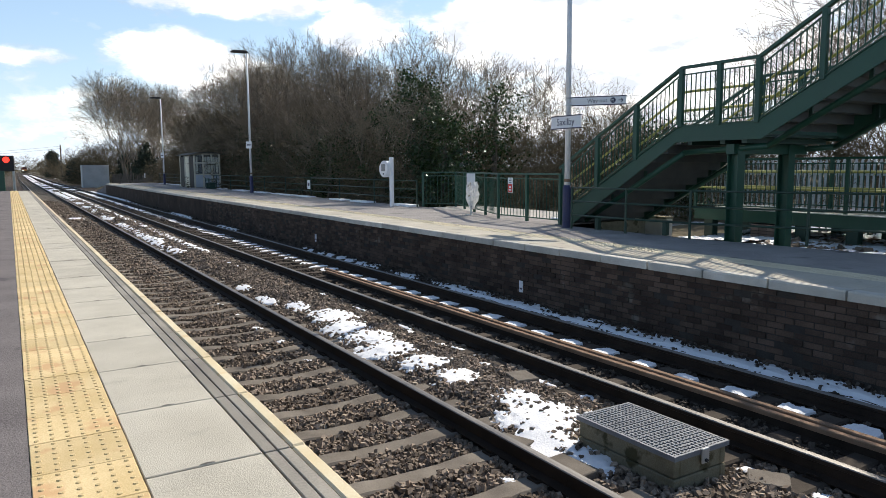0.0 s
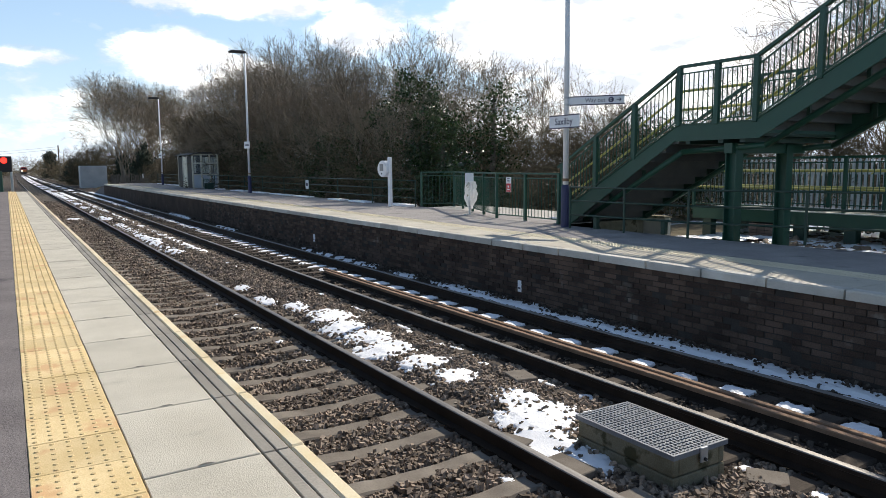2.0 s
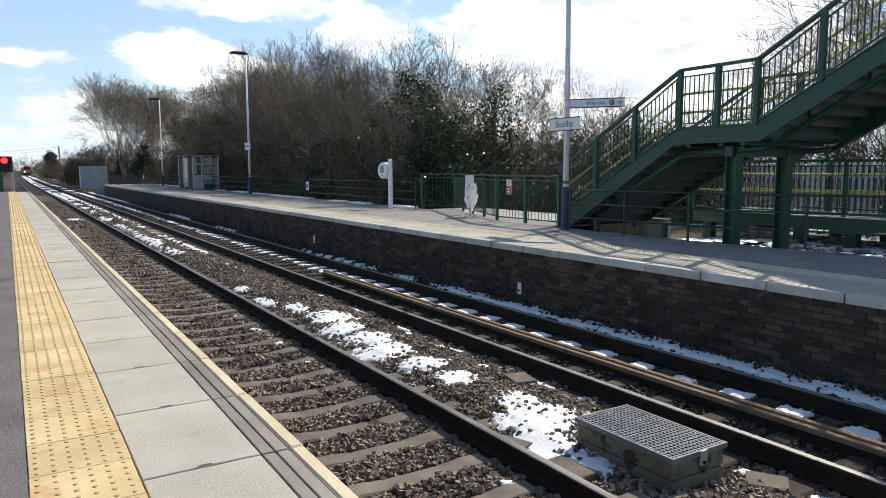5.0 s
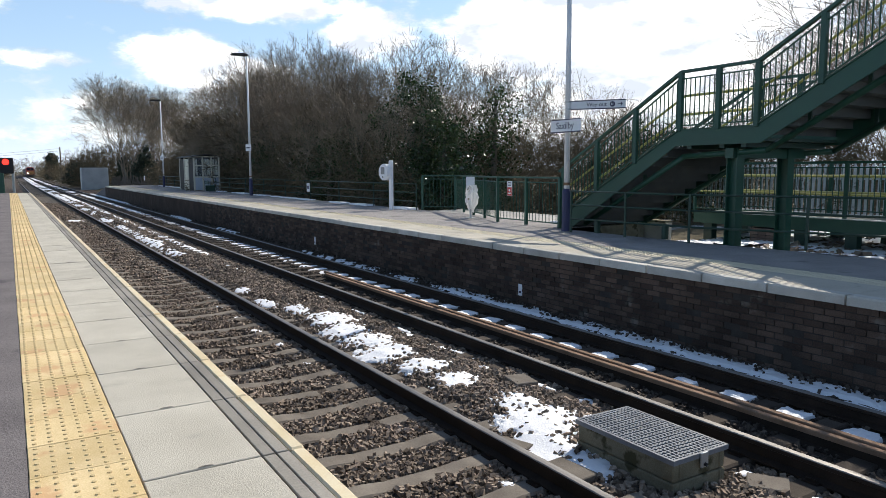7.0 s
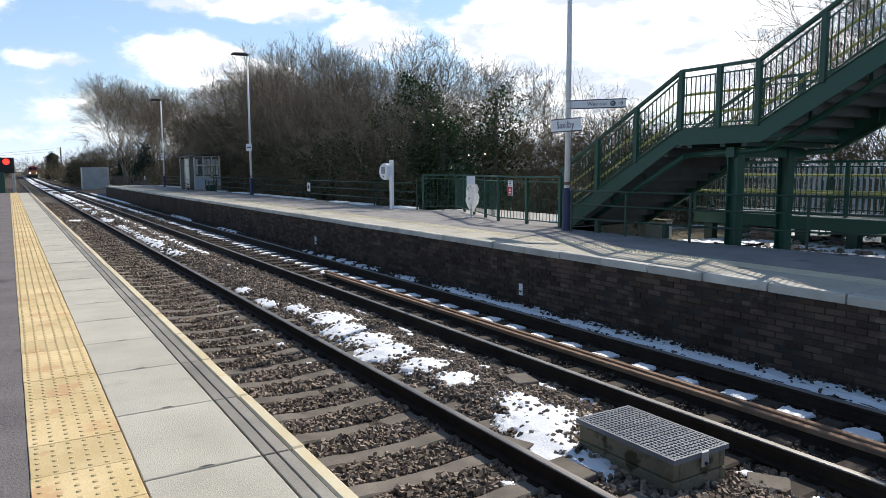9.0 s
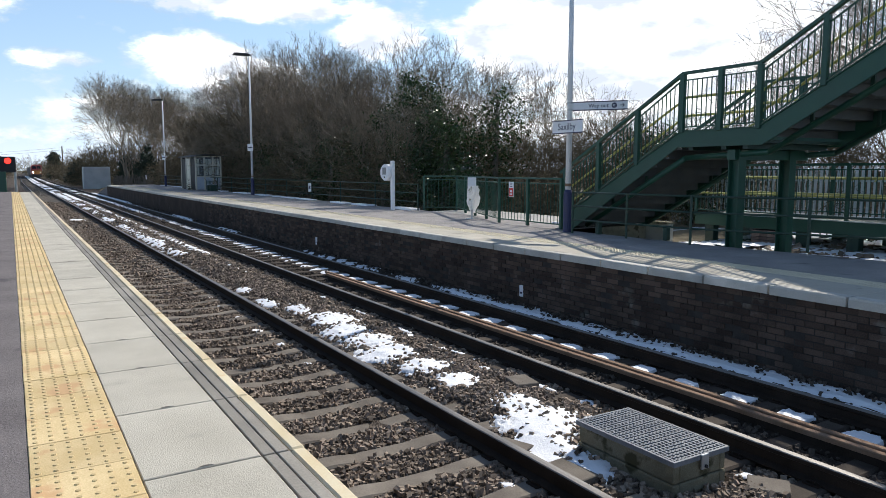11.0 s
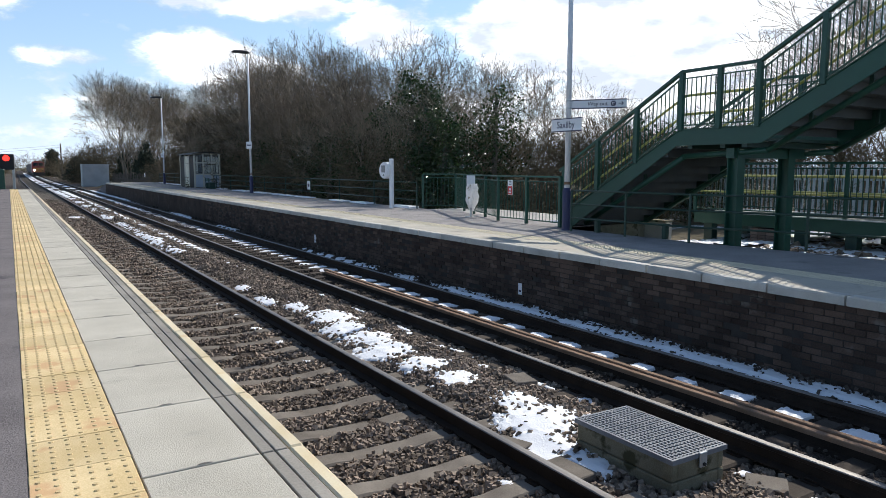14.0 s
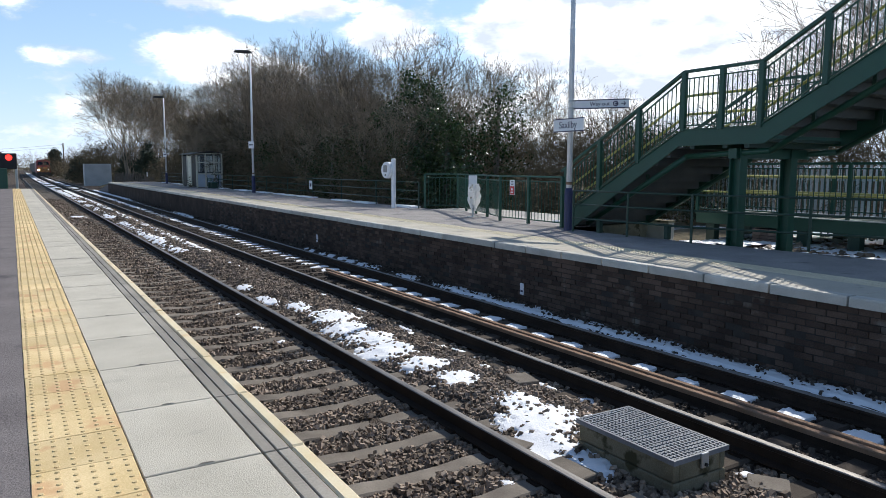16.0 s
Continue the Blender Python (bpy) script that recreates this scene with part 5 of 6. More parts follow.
def grow(rng, height, stems, spread, forks, droop=0.0, twig=0.007, shoots=5, bushy=0.5):
    """A bare tree by forking: each limb bends, parts in two or three and ends in a fan of fine twigs. Three lists of sticks."""
    wood, fine, thin = [], [], []

    def turned(d, angle):
        side = unit(np.cross(d, rng.normal(0, 1, 3)))
        return unit(d * math.cos(angle) + side * math.sin(angle))

    def spray(p, d, length, count):
        for _ in range(count):
            e = turned(d, rng.uniform(0.1, 0.75))
            m = p + e * length * rng.uniform(0.25, 0.5)
            e = turned(e, rng.uniform(0.15, 0.5))
            q = m + e * length * rng.uniform(0.25, 0.5)
            thin.append((*p, *m, twig, twig))
            thin.append((*m, *q, twig, twig * 0.6))
            if rng.random() < 0.7:
                e = turned(e, rng.uniform(0.5, 1.0))
                thin.append((*m, *(m + e * length * rng.uniform(0.25, 0.55)), twig * 0.8, twig * 0.5))

    def limb(p, d, length, r, left):
        n = 3 if left > 2 else 2
        for i in range(n):
            d = unit(d + rng.normal(0, 0.17, 3) + np.array([0, 0, 0.10 - droop]))
            q = p + d * length / n
            s = max(twig, r * 0.88)
            (wood if r > 0.03 else fine).append((*p, *q, r, s))
            if left < forks - 1 and rng.random() < bushy:
                spray(q, turned(d, 0.6), length * rng.uniform(0.35, 0.7), 1)
            p, r = q, s
        if left == 0:
            spray(p, d, length * 1.15, shoots)
            return
        k = 3 if rng.random() < 0.25 else 2
        for i in range(k):
            limb(p, turned(d, rng.uniform(0.16, 0.34) if i == 0 else rng.uniform(0.40, 0.72)), length * rng.uniform(0.76, 0.92), max(twig, r * (0.82 if i == 0 else 0.62)), left - 1)
    total = sum(0.82 ** i for i in range(forks + 1))
    for k in range(stems):
        a = 2 * math.pi * (k + rng.uniform(0, 0.8)) / stems
        base = np.array([math.cos(a), math.sin(a), 0]) * rng.uniform(0.02, 0.25)
        lean = unit(np.array([math.cos(a) * spread, math.sin(a) * spread, 1.0]))
        limb(base, lean, height * rng.uniform(0.85, 1.1) / total, height * rng.uniform(0.011, 0.016), forks)
    return wood, fine, thin


def leaf_cloud(rng, centres, radius, count, size):
    """Small folded leaves scattered round centres."""
    c = centres[rng.integers(len(centres), size=count)] + rng.normal(0, radius, (count, 3))
    a, b = rng.normal(0, 1, (count, 3)), rng.normal(0, 1, (count, 3))
    a /= np.linalg.norm(a, axis=1, keepdims=True)
    b = np.cross(a, b)
    b /= np.linalg.norm(b, axis=1, keepdims=True)
    s = size * rng.uniform(0.6, 1.3, (count, 1))
    v = np.stack([c - a * s, c + b * s * 0.7, c + a * s, c - b * s * 0.7], 1).reshape(-1, 3)
    f = np.arange(4 * count).reshape(-1, 4)
    return v, f


SKYLINE = [(0.5, 285), (115, 280), (135, 235), (170, 160), (250, 120), (305, 165), (345, 190), (395, 150), (470, 98), (520, 70), (580, 90), (650, 82), (740, 62), (810, 94), (850, 116), (900, 92), (960, 112), (1050, 134), (1110, 155), (1170, 172), (1215, 195), (1300, 195), (1345, 150), (1400, 20), (1480, -60), (1700, -110)]


def tree_top(x, y):
    """How high the hedge's crowns stand at a place, from the crest of the woods as seen along its line of sight."""
    off = math.atan2(x, y) - radians(31.55)
    u = 784 + 1242 * math.tan(off)
    v = np.interp(u, [a for a, _ in SKYLINE], [c for _, c in SKYLINE])
    d = math.hypot(x, y) * math.cos(off)
    return 1.29 + (295.5 - v) / 1242 * d


def build_vegetation():
    rng = np.random.default_rng(11)
    kinds, tops = [], []
    for k in range(5):
        wood, fine, thin = grow(rng, 7.0, 3, (0.42, 0.32, 0.5, 0.2, 0.25)[k], 6, twig=0.0068, shoots=3, bushy=0.35)
        tops.append(np.percentile([s[5] for s in thin], 99.0))
        kinds.append((raw_mesh("trunk", *prisms(wood), BARK, True), twig_mesh("crown", fine, thin, TWIG, rng)))
    # a densely twigged, low-branching thorn for the heart of the hedge
    wood, fine, thin = grow(rng, 4.6, 7, 0.75, 5, droop=0.06, twig=0.009, shoots=4, bushy=0.9)
    thorn = (raw_mesh("trunk", *prisms(wood), BARK, True), twig_mesh("crown", fine, thin, SCRUB, rng))
    thorn_top = np.percentile([q[5] for q in thin], 97.0)
    scrubs = []
    for k in range(3):
        wood, fine, thin = grow(rng, 3.6, 9, 1.3, 4, droop=0.14, twig=0.006, shoots=4)
        scrubs.append(twig_mesh("crown", wood, fine + thin, SCRUB, rng))

    wood, fine, thin = grow(rng, 3.6, 7, 1.2, 3, droop=0.10, twig=0.012, shoots=4)
    far_scrub = twig_mesh("crown", wood, fine + thin, SCRUB, rng)

    def put(name, label, category, group, meshes, at, s, turn):
        t = thing(name, label, category, group=group)
        t.matrix_world = pose(*at, 0, 0, turn) @ Matrix.Diagonal((s, s, s, 1))
        for me in meshes:
            piece(me.name.split(".")[0], me, t)

    prnd = random.Random(21)
    rows = [(14.2, 10, 62, 3.2, 0.70), (16.5, 6, 64, 3.3, 0.97), (19.8, 2, 70, 5.2, 1.0)]
    for x, y0, y1, gap, part_h in rows:
        y = y0
        while y < y1:
            xx, yy = x + prnd.uniform(-0.9, 0.9), y + prnd.uniform(-0.8, 0.8)
            top = tree_top(xx, yy) * part_h * prnd.uniform(0.9, 1.02)
            path_gap = 12.0 < yy < 21.8 and xx < 17.6
            if not path_gap and xx > 13.2 and (yy > 12.5 or xx > 19):
                k = prnd.randrange(5)
                s = max(0.4, min(2.2, (top + 0.5) / tops[k]))
                put("bare_tree", "bare grey-brown tree in the hedge behind the platform", "tree", "hedge trees", kinds[k], (xx, yy, ground_height(xx, yy) - 0.05), s, prnd.uniform(0, 360))
            y += gap * prnd.uniform(0.8, 1.2)
    for k in range(11):
        xx, yy = (prnd.uniform(21, 27), prnd.uniform(1, 23)) if k < 9 else (prnd.uniform(19.5, 23.5), prnd.uniform(7.0, 11.5))
        j = prnd.randrange(5)
        put("bare_tree", "bare tree rising behind the footbridge stairs", "tree", "trees behind the stairs", kinds[j], (xx, yy, ground_height(xx, yy) - 0.05), max(0.4, min(1.3, (tree_top(xx, yy) * prnd.uniform(0.6, 0.92) + 0.3) / tops[j])), prnd.uniform(0, 360))
    y = 15.0
    while y < 74:
        for x in (18.6,) if y > 21.8 else (20.6,):
            xx, yy = x + prnd.uniform(-1.2, 1.2), y + prnd.uniform(-0.6, 0.6)
            put("thorn_tree", "densely twigged thorn tree in the heart of the hedge", "tree", "hedge thorns", thorn, (xx, yy, ground_height(xx, yy) - 0.05), max(0.5, (tree_top(xx, yy) * prnd.uniform(0.52, 0.70) if yy > 23 else min(3.4, tree_top(xx, yy)) * prnd.uniform(0.82, 0.98)) / thorn_top), prnd.uniform(0, 360))
        y += 2.6
    for k in range(9):
        xx, yy = prnd.uniform(20.3, 22.5), 1.5 + 1.35 * k
        put("thorn_tree", "low dense thorn behind the palisade fence", "tree", "hedge thorns", thorn, (xx, yy, ground_height(xx, yy) - 0.05), prnd.uniform(2.3, 3.0) / thorn_top, prnd.uniform(0, 360))
    for k in range(6):
        yy = prnd.uniform(100, 126)
        xx = yy * math.tan(radians(prnd.uniform(7.0, 13.5)))
        put("thorn_tree", "densely twigged thorn tree past the platform end", "tree", "hedge thorns", thorn, (xx, yy, -1.25), max(0.5, (tree_top(xx, yy) * prnd.uniform(0.28, 0.42) + 1.2) / thorn_top), prnd.uniform(0, 360))
    # the taller group at the far end
    for k in range(16):
        yy = prnd.uniform(86, 122)
        xx = yy * math.tan(radians(prnd.uniform(6.8, 13.5)))
        top = tree_top(xx, yy) * prnd.uniform(0.82, 1.0)
        j = prnd.randrange(3, 5)
        put("bare_tree", "tall bare tree past the platform end", "tree", "far trees", kinds[j], (xx, yy, -1.2), max(0.5, (top + 1.2) / tops[j]), prnd.uniform(0, 360))
    # undergrowth
    for k in range(92):
        yy = prnd.uniform(13, 75) if k < 85 else prnd.uniform(101, 118)
        xx = prnd.uniform(13.9, 16.0) if k < 85 else yy * math.tan(radians(prnd.uniform(8.6, 13)))
        if (10 < yy < 20.5 and xx < 17.3) or xx < 12.6 or (yy < 15 and xx < 18):
            continue
        put("scrub_bush", "tangled leafless scrub bush behind the fence", "bush", "scrub", [scrubs[prnd.randrange(3)]], (xx, yy, ground_height(xx, yy) - 0.05), prnd.uniform(0.6, 1.1), prnd.uniform(0, 360))
    for k in range(34):
        yy = prnd.uniform(2, 30)
        xx = prnd.uniform(21.5, 26) if yy < 12 else prnd.uniform(17.6, 21)
        put("scrub_bush", "tangled leafless scrub bush behind the ramp", "bush", "scrub", [scrubs[prnd.randrange(3)]], (xx, yy, ground_height(xx, yy) - 0.05), prnd.uniform(1.0, 1.5) if yy < 11 else prnd.uniform(0.7, 1.15), prnd.uniform(0, 360))
    for k in range(16):
        yy = prnd.uniform(104, 132)
        xx = yy * math.tan(radians(prnd.uniform(5.0, 8.6)))
        put("scrub_bush", "tall tangled scrub past the equipment enclosure", "bush", "scrub", [scrubs[prnd.randrange(3)]], (xx, yy, -1.25), prnd.uniform(1.3, 2.2), prnd.uniform(0, 360))
    # far hedges round the line's vanishing end
    for k in range(120):
        d = prnd.uniform(150, 420)
        a = prnd.choice((prnd.uniform(2.2, 6.0), prnd.uniform(1.9, 4.0), prnd.uniform(-3.0, -0.4)))
        xx = d * math.tan(radians(a))
        if -2 < xx < 9.8 + bend(d):
            continue
        top = prnd.uniform(2.6, 5.2)
        put("scrub_bush", "distant leafless hedge along the line", "bush", "distant hedge", [far_scrub], (xx, d, -1.25), top / 3.0, prnd.uniform(0, 360))
    for k in range(34):
        d = prnd.uniform(430, 640)
        xx = d * math.tan(radians(prnd.uniform(-3.5, 6.5)))
        if 0 < xx < 9:
            d, xx = prnd.uniform(640, 700), prnd.uniform(-8, 16)
        j = prnd.randrange(5)
        put("bare_tree", "distant bare tree where the line vanishes", "tree", "distant wood", [far_scrub], (xx, d, -1.25), prnd.uniform(6.5, 10.5) / 3.2, prnd.uniform(0, 360))
    # ivy-clad trunks and evergreen bushes
    for x, y, h, r, n in ((14.0, 24.2, 5.2, 0.62, 7600), (13.9, 22.6, 3.8, 0.7, 5600), (14.3, 28.5, 4.4, 0.6, 3000), (13.6, 33, 3.0, 0.8, 2600), (13.6, 42, 3.4, 0.9, 2600), (13.5, 20.9, 1.9, 0.45, 1800), (14.6, 26.3, 4.6, 0.8, 3600), (15.5, 21.6, 4.4, 0.8, 3600), (14.4, 31, 3.6, 0.9, 3000), (14.6, 37, 4.0, 1.0, 3000), (14.2, 47, 4.2, 1.1, 3000), (14.0, 56, 4.0, 1.2, 3000), (17.9, 17, 2.6, 0.9, 3400), (18.2, 14.5, 2.4, 0.8, 3000)):
        t = thing("ivy_tree", "tree trunk thickly clad in dark glossy ivy", "tree", (x, y, ground_height(x, y)), group="ivy trees")
        bm = bmesh.new()
        tube(bm, (0, 0, -0.1), (0.2, 0.1, h), 0.14, 0.05, n=8)
        part("trunk", bm, BARK, t)
        zs = np.linspace(0.2, h, 26)
        cent = np.stack([rng.normal(0, r * 0.6, 26) + 0.2 * zs / h, rng.normal(0, r * 0.6, 26), zs], 1)
        v, f = leaf_cloud(rng, cent, r * 0.36, n, 0.055)
        piece("ivy", raw_mesh("ivy", v, f, IVY), t)
    for x, y, h, r in ((9.6, 205, 7.0, 2.2), (13.0, 84, 5.0, 1.5), (13.1, 101, 4.2, 1.5), (9.3, 125, 3.6, 1.9), (10.4, 140, 3.6, 2.2)):
        t = thing("evergreen_bush", "dark dense evergreen bush beyond the platform", "bush", (x, y, -1.25), group="evergreens")
        bm = bmesh.new()
        tube(bm, (0, 0, 0), (0, 0, h * 0.7), 0.12, 0.04, n=6)
        part("trunk", bm, BARK, t)
        cent = []
        for _ in range(70):
            z = rng.uniform(0.1, 1) * h
            rr = r * math.sqrt(max(0.05, 1 - (z / h) ** 2)) * rng.uniform(0.3, 0.95)
            a = rng.uniform(0, 6.28)
            cent.append((rr * math.cos(a), rr * math.sin(a), z))
        v, f = leaf_cloud(rng, np.array(cent), r * 0.16, 5200, 0.09 if y < 120 else 0.16)
        piece("crown", raw_mesh("crown", v, f, CONIFER), t)


# ---- the train ----
TRACK_MID = sum(RAILS["far"]) / 2


def build_train():
    loco = thing("freight_locomotive", "maroon diesel freight locomotive with an orange front and lit headlights", "locomotive", (TRACK_MID, 540, RAIL_Z))
    bm = bmesh.new()
    prof = [(-1.32, 1.0), (1.32, 1.0), (1.32, 2.75), (1.15, 3.45), (0.65, 3.85), (-0.65, 3.85), (-1.15, 3.45), (-1.32, 2.75)]
    prism(bm, prof, 0.9, 20.0)
    part("body", bm, MAROON, loco)
    bm = bmesh.new()
    prism(bm, [(0.0, 1.0), (0.95, 1.0), (0.95, 3.7), (0.7, 3.55), (0.35, 2.55), (0.0, 2.3)], -1.3, 1.3, "x")
    bmesh.ops.bevel(bm, geom=bm.edges[:], offset=0.08, segments=2, affect="EDGES")
    cab = part("cab_front", bm, MAROON, loco, "maroon cab front")
    part("nose_panel", new_box(-1.15, 1.15, -0.03, 0.1, 1.12, 2.2, 0.02), ORANGE, cab, "orange-yellow lower front panel")
    for s in (-1, 1):
        bm = bmesh.new()
        vs = [bm.verts.new(q) for q in ((s * 0.1, 0.36, 2.65), (s * 1.05, 0.36, 2.65), (s * 1.0, 0.64, 3.4), (s * 0.1, 0.64, 3.4))]
        bm.faces.new(vs)
        r = bmesh.ops.extrude_face_region(bm, geom=bm.faces[:])
        bmesh.ops.translate(bm, verts=[v for v in r["geom"] if isinstance(v, bmesh.types.BMVert)], vec=(0, -0.05, 0.02))
        bmesh.ops.recalc_face_normals(bm, faces=bm.faces)
        part("windscreen", bm, WINDOW, cab)
        bm = bmesh.new()
        tube(bm, (s * 0.92, -0.035, 1.62), (s * 0.92, -0.075, 1.62), 0.20 if s < 0 else 0.07, n=14)
        part("headlight", bm, HEADLAMP, cab, "bright white headlight")
    bm = new_box(-1.25, 1.25, -0.12, 0.5, 0.25, 1.05, 0.03)
    for s in (-1, 1):
        tube(bm, (s * 0.87, -0.1, 1.02), (s * 0.87, -0.45, 1.02), 0.1, n=10)
        tube(bm, (s * 0.87, -0.45, 1.02), (s * 0.87, -0.5, 1.02), 0.24, n=14)
    part("buffer_beam", bm, SOOT, loco)
    part("underframe", new_box(-1.1, 1.1, 0.5, 19.8, 0.35, 1.0), SOOT, loco)
    wheel = bmesh.new()
    tube(wheel, (-0.79, 0, 0), (-0.66, 0, 0), 0.5, n=20)
    tube(wheel, (0.66, 0, 0), (0.79, 0, 0), 0.5, n=20)
    tube(wheel, (-0.7, 0, 0), (0.7, 0, 0), 0.08, n=8)
    wheel = mesh_of("wheelset", wheel, SOOT)
    for y in (2.2, 4.2, 6.2, 13.8, 15.8, 17.8):
        piece("wheelset", wheel, loco, (0, y, 0.5))
    train = [(loco, 0.0)]
    first = None
    for k in range(6):
        off = 21.2 + 14.2 * k
        if first is None:
            w = thing("hopper_wagon", "grimy grey hopper wagon behind the locomotive", "wagon", (TRACK_MID, 540 + off, RAIL_Z), group="wagons")
            bm = bmesh.new()
            prism(bm, [(-1.3, 1.3), (1.3, 1.3), (1.38, 3.3), (-1.38, 3.3)], 0.4, 13.2)
            part("hopper", bm, WAGON, w)
            part("frame", new_box(-1.1, 1.1, 0.0, 13.6, 0.85, 1.25), SOOT, w)
            for y in (1.5, 3.3, 10.3, 12.1):
                piece("wheelset", wheel, w, (0, y, 0.5))
            first = w
        else:
            w = copy_thing(first, pose(TRACK_MID, 540 + off, RAIL_Z))
        train.append((w, off))
    return train


# ---- clouds ----
def build_clouds():
    """A ring of bright cumulus far off, round the whole horizon, turning slowly as the wind carries it."""
    m = bpy.data.materials.new("cumulus")
    m.use_nodes = True
    t = m.node_tree
    n, l = t.nodes, t.links
    n.remove(n["Principled BSDF"])
    tc = n.new("ShaderNodeTexCoord")
    mapn = n.new("ShaderNodeMapping")
    mapn.inputs["Scale"].default_value = (0.0012, 0.0012, 0.0026)
    l.new(tc.outputs["Object"], mapn.inputs["Vector"])
    big = n.new("ShaderNodeTexNoise")
    big.inputs["Scale"].default_value, big.inputs["Detail"].default_value, big.inputs["Roughness"].default_value = 4.2, 10, 0.6
    l.new(mapn.outputs[0], big.inputs["Vector"])
    shade = n.new("ShaderNodeTexNoise")
    shade.inputs["Scale"].default_value, shade.inputs["Detail"].default_value = 4.0, 6
    l.new(mapn.outputs[0], shade.inputs["Vector"])
    # banks of cloud: heading, height above the horizon, half widths in degrees
    sep = n.new("ShaderNodeSeparateXYZ")
    l.new(tc.outputs["Object"], sep.inputs[0])
    head = n.new("ShaderNodeMath")
    head.operation = "ARCTAN2"
    l.new(sep.outputs[0], head.inputs[0])
    l.new(sep.outputs[1], head.inputs[1])
    total = None

    def math_node(op, a, b):
        k = n.new("ShaderNodeMath")
        k.operation = op
        for i, v in enumerate((a, b)):
            if isinstance(v, (int, float)):
                k.inputs[i].default_value = v
            else:
                l.new(v, k.inputs[i])
        return k.outputs[0]
    banks = [(11.2, 8.3, 5.8, 2.6, 1.15), (15.8, 7.2, 4.2, 2.2, 1.0), (1.6, 7.9, 3.4, 1.0, 0.9), (3.9, 4.9, 2.0, 1.4, 0.6), (15.2, 12.8, 12.5, 2.3, 1.1), (25.0, 10.6, 4.6, 2.6, 1.2), (33.0, 12.0, 3.0, 1.6, 0.9),
             (48, 10.0, 19.0, 9.0, 1.5), (1.0, 2.6, 6.0, 1.3, 0.35), (30, 4.0, 40, 4.0, 0.7), (75, 12, 18, 12, 1.3), (36.5, 11, 8, 5, 1.15)]
    up = math_node("DIVIDE", sep.outputs[2], 2600.0)
    for a, e, w, h, k in banks:
        da = math_node("DIVIDE", math_node("SUBTRACT", head.outputs[0], radians(a)), radians(w))
        de = math_node("DIVIDE", math_node("SUBTRACT", up, math.tan(radians(e))), math.tan(radians(h)))
        r2 = math_node("ADD", math_node("MULTIPLY", da, da), math_node("MULTIPLY", de, de))
        blob = math_node("MULTIPLY", math_node("MAXIMUM", math_node("SUBTRACT", 1.0, r2), 0.0), k)
        total = blob if total is None else math_node("MAXIMUM", total, blob)
    cover = math_node("ADD", math_node("MULTIPLY", total, 0.80), math_node("SUBTRACT", math_node("MULTIPLY", math_node("SUBTRACT", big.outputs[0], 0.5), 2.0), 0.16))
    ramp = n.new("ShaderNodeValToRGB")
    ramp.color_ramp.elements[0].position, ramp.color_ramp.elements[1].position = 0.0, 0.40
    l.new(cover, ramp.inputs[0])
    tint = n.new("ShaderNodeValToRGB")
    tint.color_ramp.elements[0].position, tint.color_ramp.elements[1].position = 0.38, 0.60
    tint.color_ramp.elements[0].color, tint.color_ramp.elements[1].color = (0.52, 0.57, 0.66, 1), (1.0, 1.0, 1.0, 1)
    l.new(shade.outputs[0], tint.inputs[0])
    em = n.new("ShaderNodeEmission")
    em.inputs["Strength"].default_value = 1.45
    l.new(tint.outputs[0], em.inputs["Color"])
    tr = n.new("ShaderNodeBsdfTransparent")
    mix = n.new("ShaderNodeMixShader")
    # thin haze, densest at the horizon
    haze = math_node("ADD", 0.28, math_node("MULTIPLY", 0.75, math_node("POWER", 0.5, math_node("MULTIPLY", math_node("MAXIMUM", up, 0.0), 22.0))))
    veil = n.new("ShaderNodeMix")
    veil.data_type = "RGBA"
    veil.inputs[6].default_value = (0.36, 0.60, 1.0, 1)
    low = n.new("ShaderNodeMix")
    low.data_type = "RGBA"
    low.inputs[6].default_value, low.inputs[7].default_value = (0.36, 0.60, 1.0, 1), (0.66, 0.72, 0.78, 1)
    l.new(math_node("POWER", 0.5, math_node("MULTIPLY", math_node("MAXIMUM", up, 0.0), 26.0)), low.inputs[0])
    l.new(low.outputs[2], veil.inputs[6])
    l.new(tint.outputs[0], veil.inputs[7])
    l.new(ramp.outputs[0], veil.inputs[0])
    l.new(veil.outputs[2], em.inputs["Color"])
    l.new(math_node("MAXIMUM", haze, ramp.outputs[0]), mix.inputs[0])
    l.new(tr.outputs[0], mix.inputs[1])
    l.new(em.outputs[0], mix.inputs[2])
    l.new(mix.outputs[0], n["Material Output"].inputs["Surface"])
    bm = bmesh.new()
    k = 96
    rows = [[bm.verts.new((2600 * math.sin(2 * math.pi * i / k), 2600 * math.cos(2 * math.pi * i / k), z)) for i in range(k)] for z in (-60, 300, 700, 1150)]
    for a, b in zip(rows, rows[1:]):
        for i in range(k):
            bm.faces.new((a[i], a[(i + 1) % k], b[(i + 1) % k], b[i]))
    return tagged(part("cloud_backdrop", bm, m), "bright white cumulus clouds in a blue sky", "clouds", kind="structure")


build_far_end()
build_vegetation()
TRAIN = build_train()
CLOUDS = build_clouds()
# the locomotive's way to its front, metres along the line
TRAIN_ROWS = [(0, 510), (2, 436), (4, 372), (6.5, 305), (8, 275), (9.2, 256), (11.3, 227), (12.5, 212), (13.5, 201), (14.5, 192), (16, 177)]


def motions():
    for ob, off in TRAIN:
        walk(ob, [(t, pose(TRACK_MID + bend(y + off), y + off, RAIL_Z, 0, 0, -0.43)) for t, y in TRAIN_ROWS])
    walk(CLOUDS, [(t, pose(0, 0, 0, 0, 0, -2.1 * t / 16)) for t in (0, 4, 8, 12, 16)])


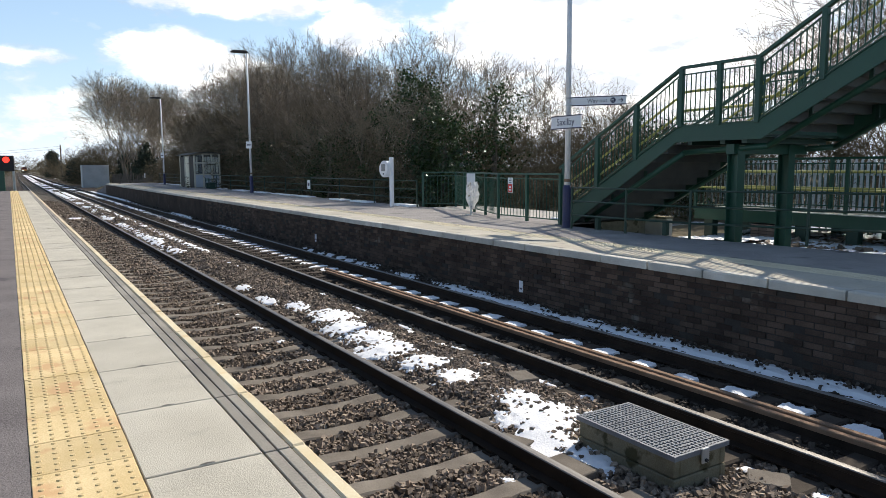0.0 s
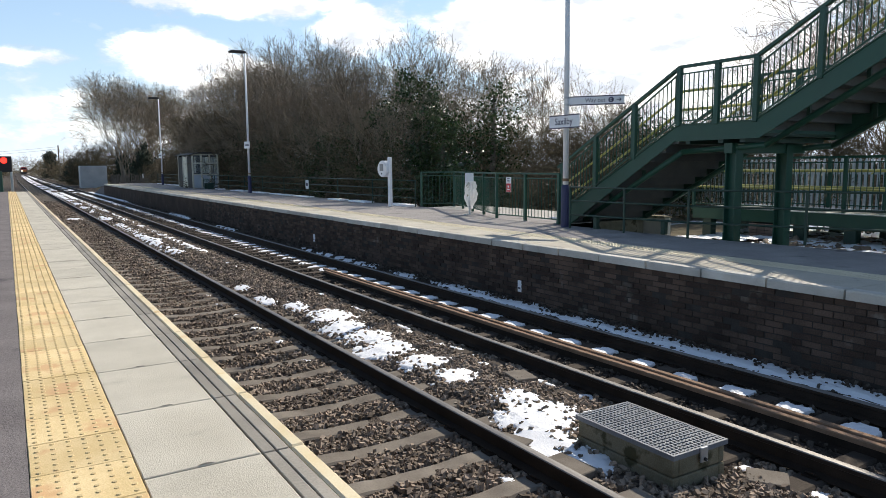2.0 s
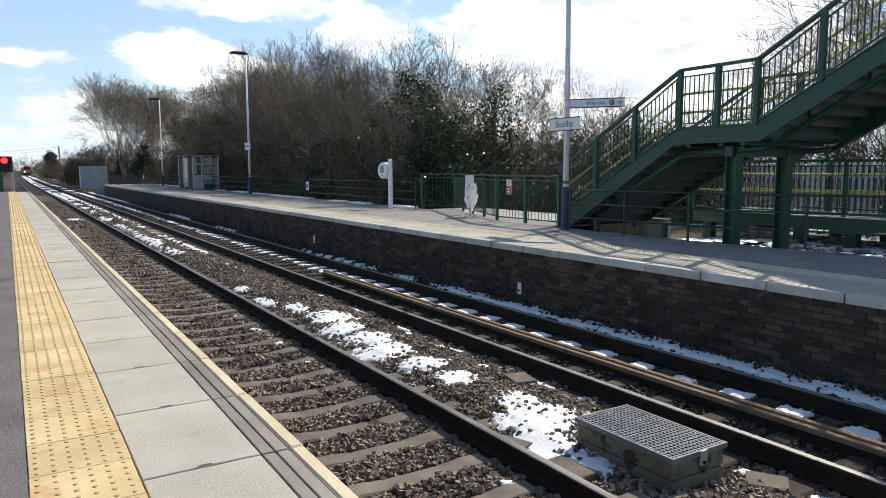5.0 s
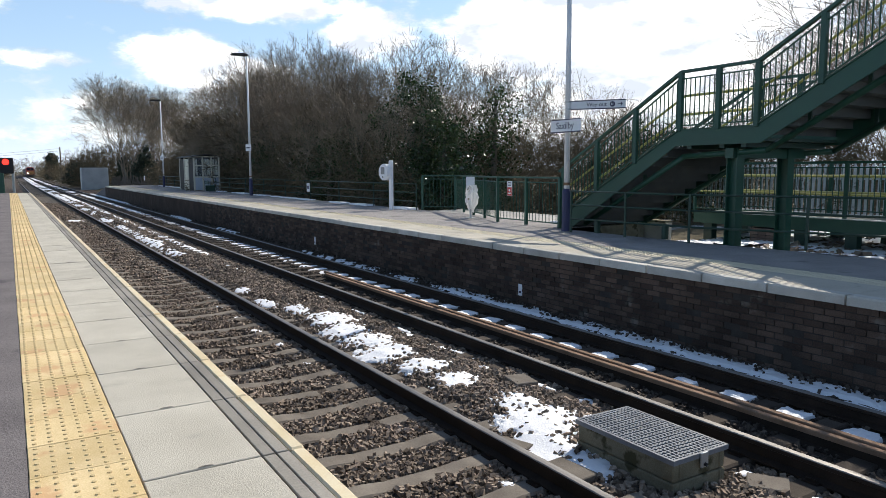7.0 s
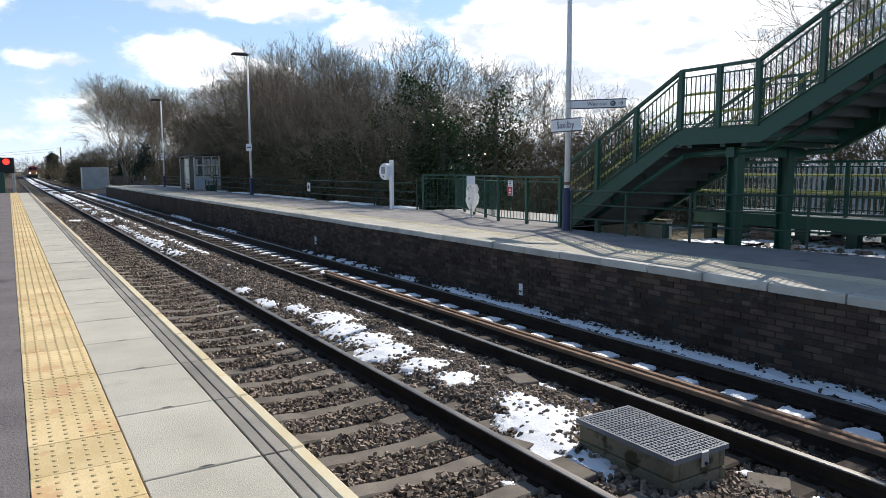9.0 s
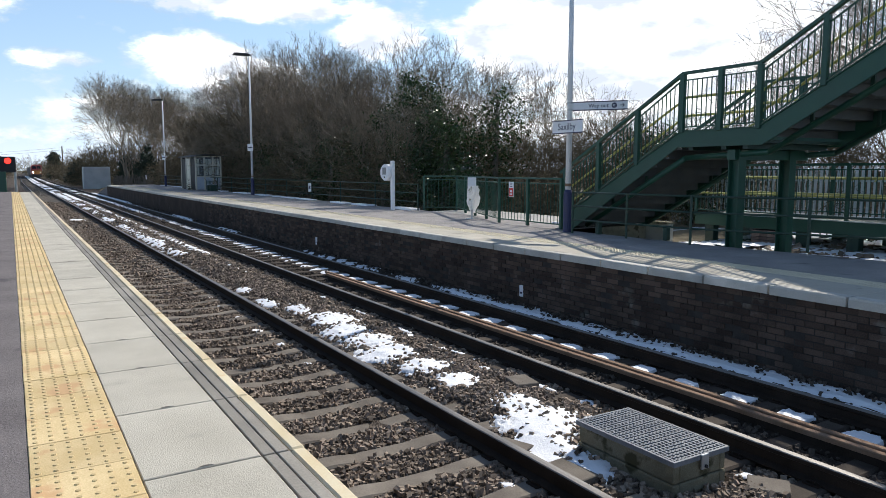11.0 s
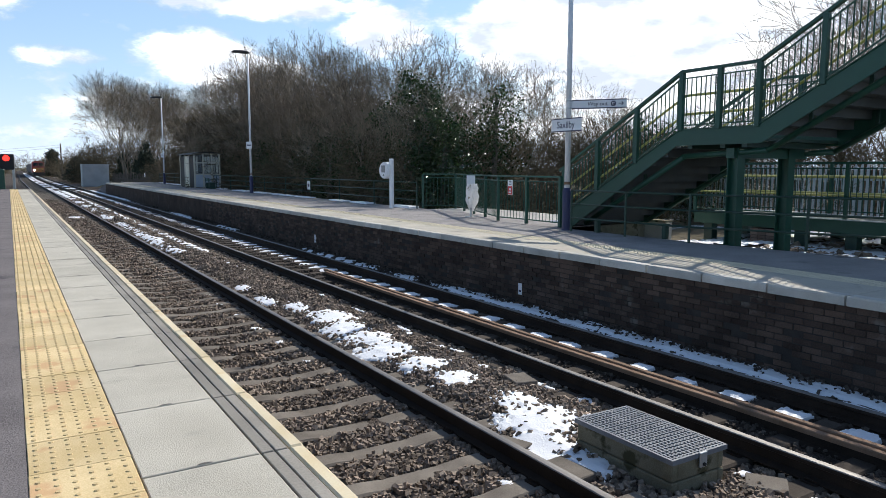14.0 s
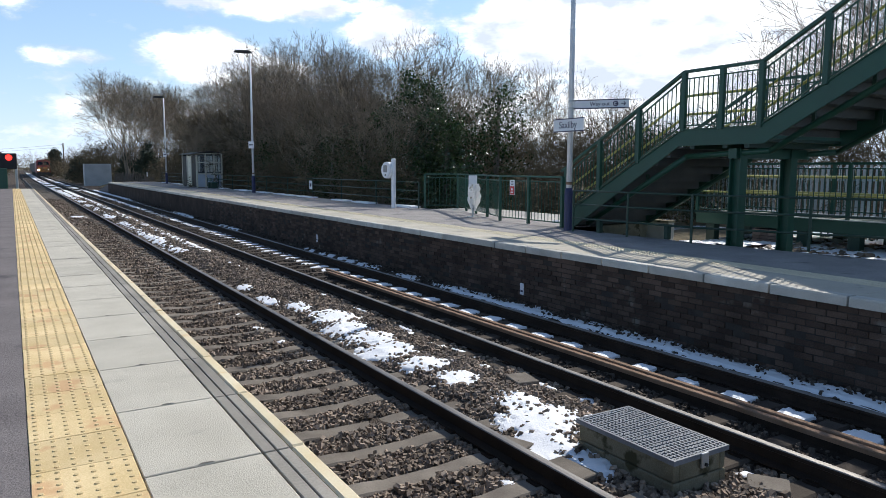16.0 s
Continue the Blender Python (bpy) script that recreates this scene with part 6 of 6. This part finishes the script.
motions()
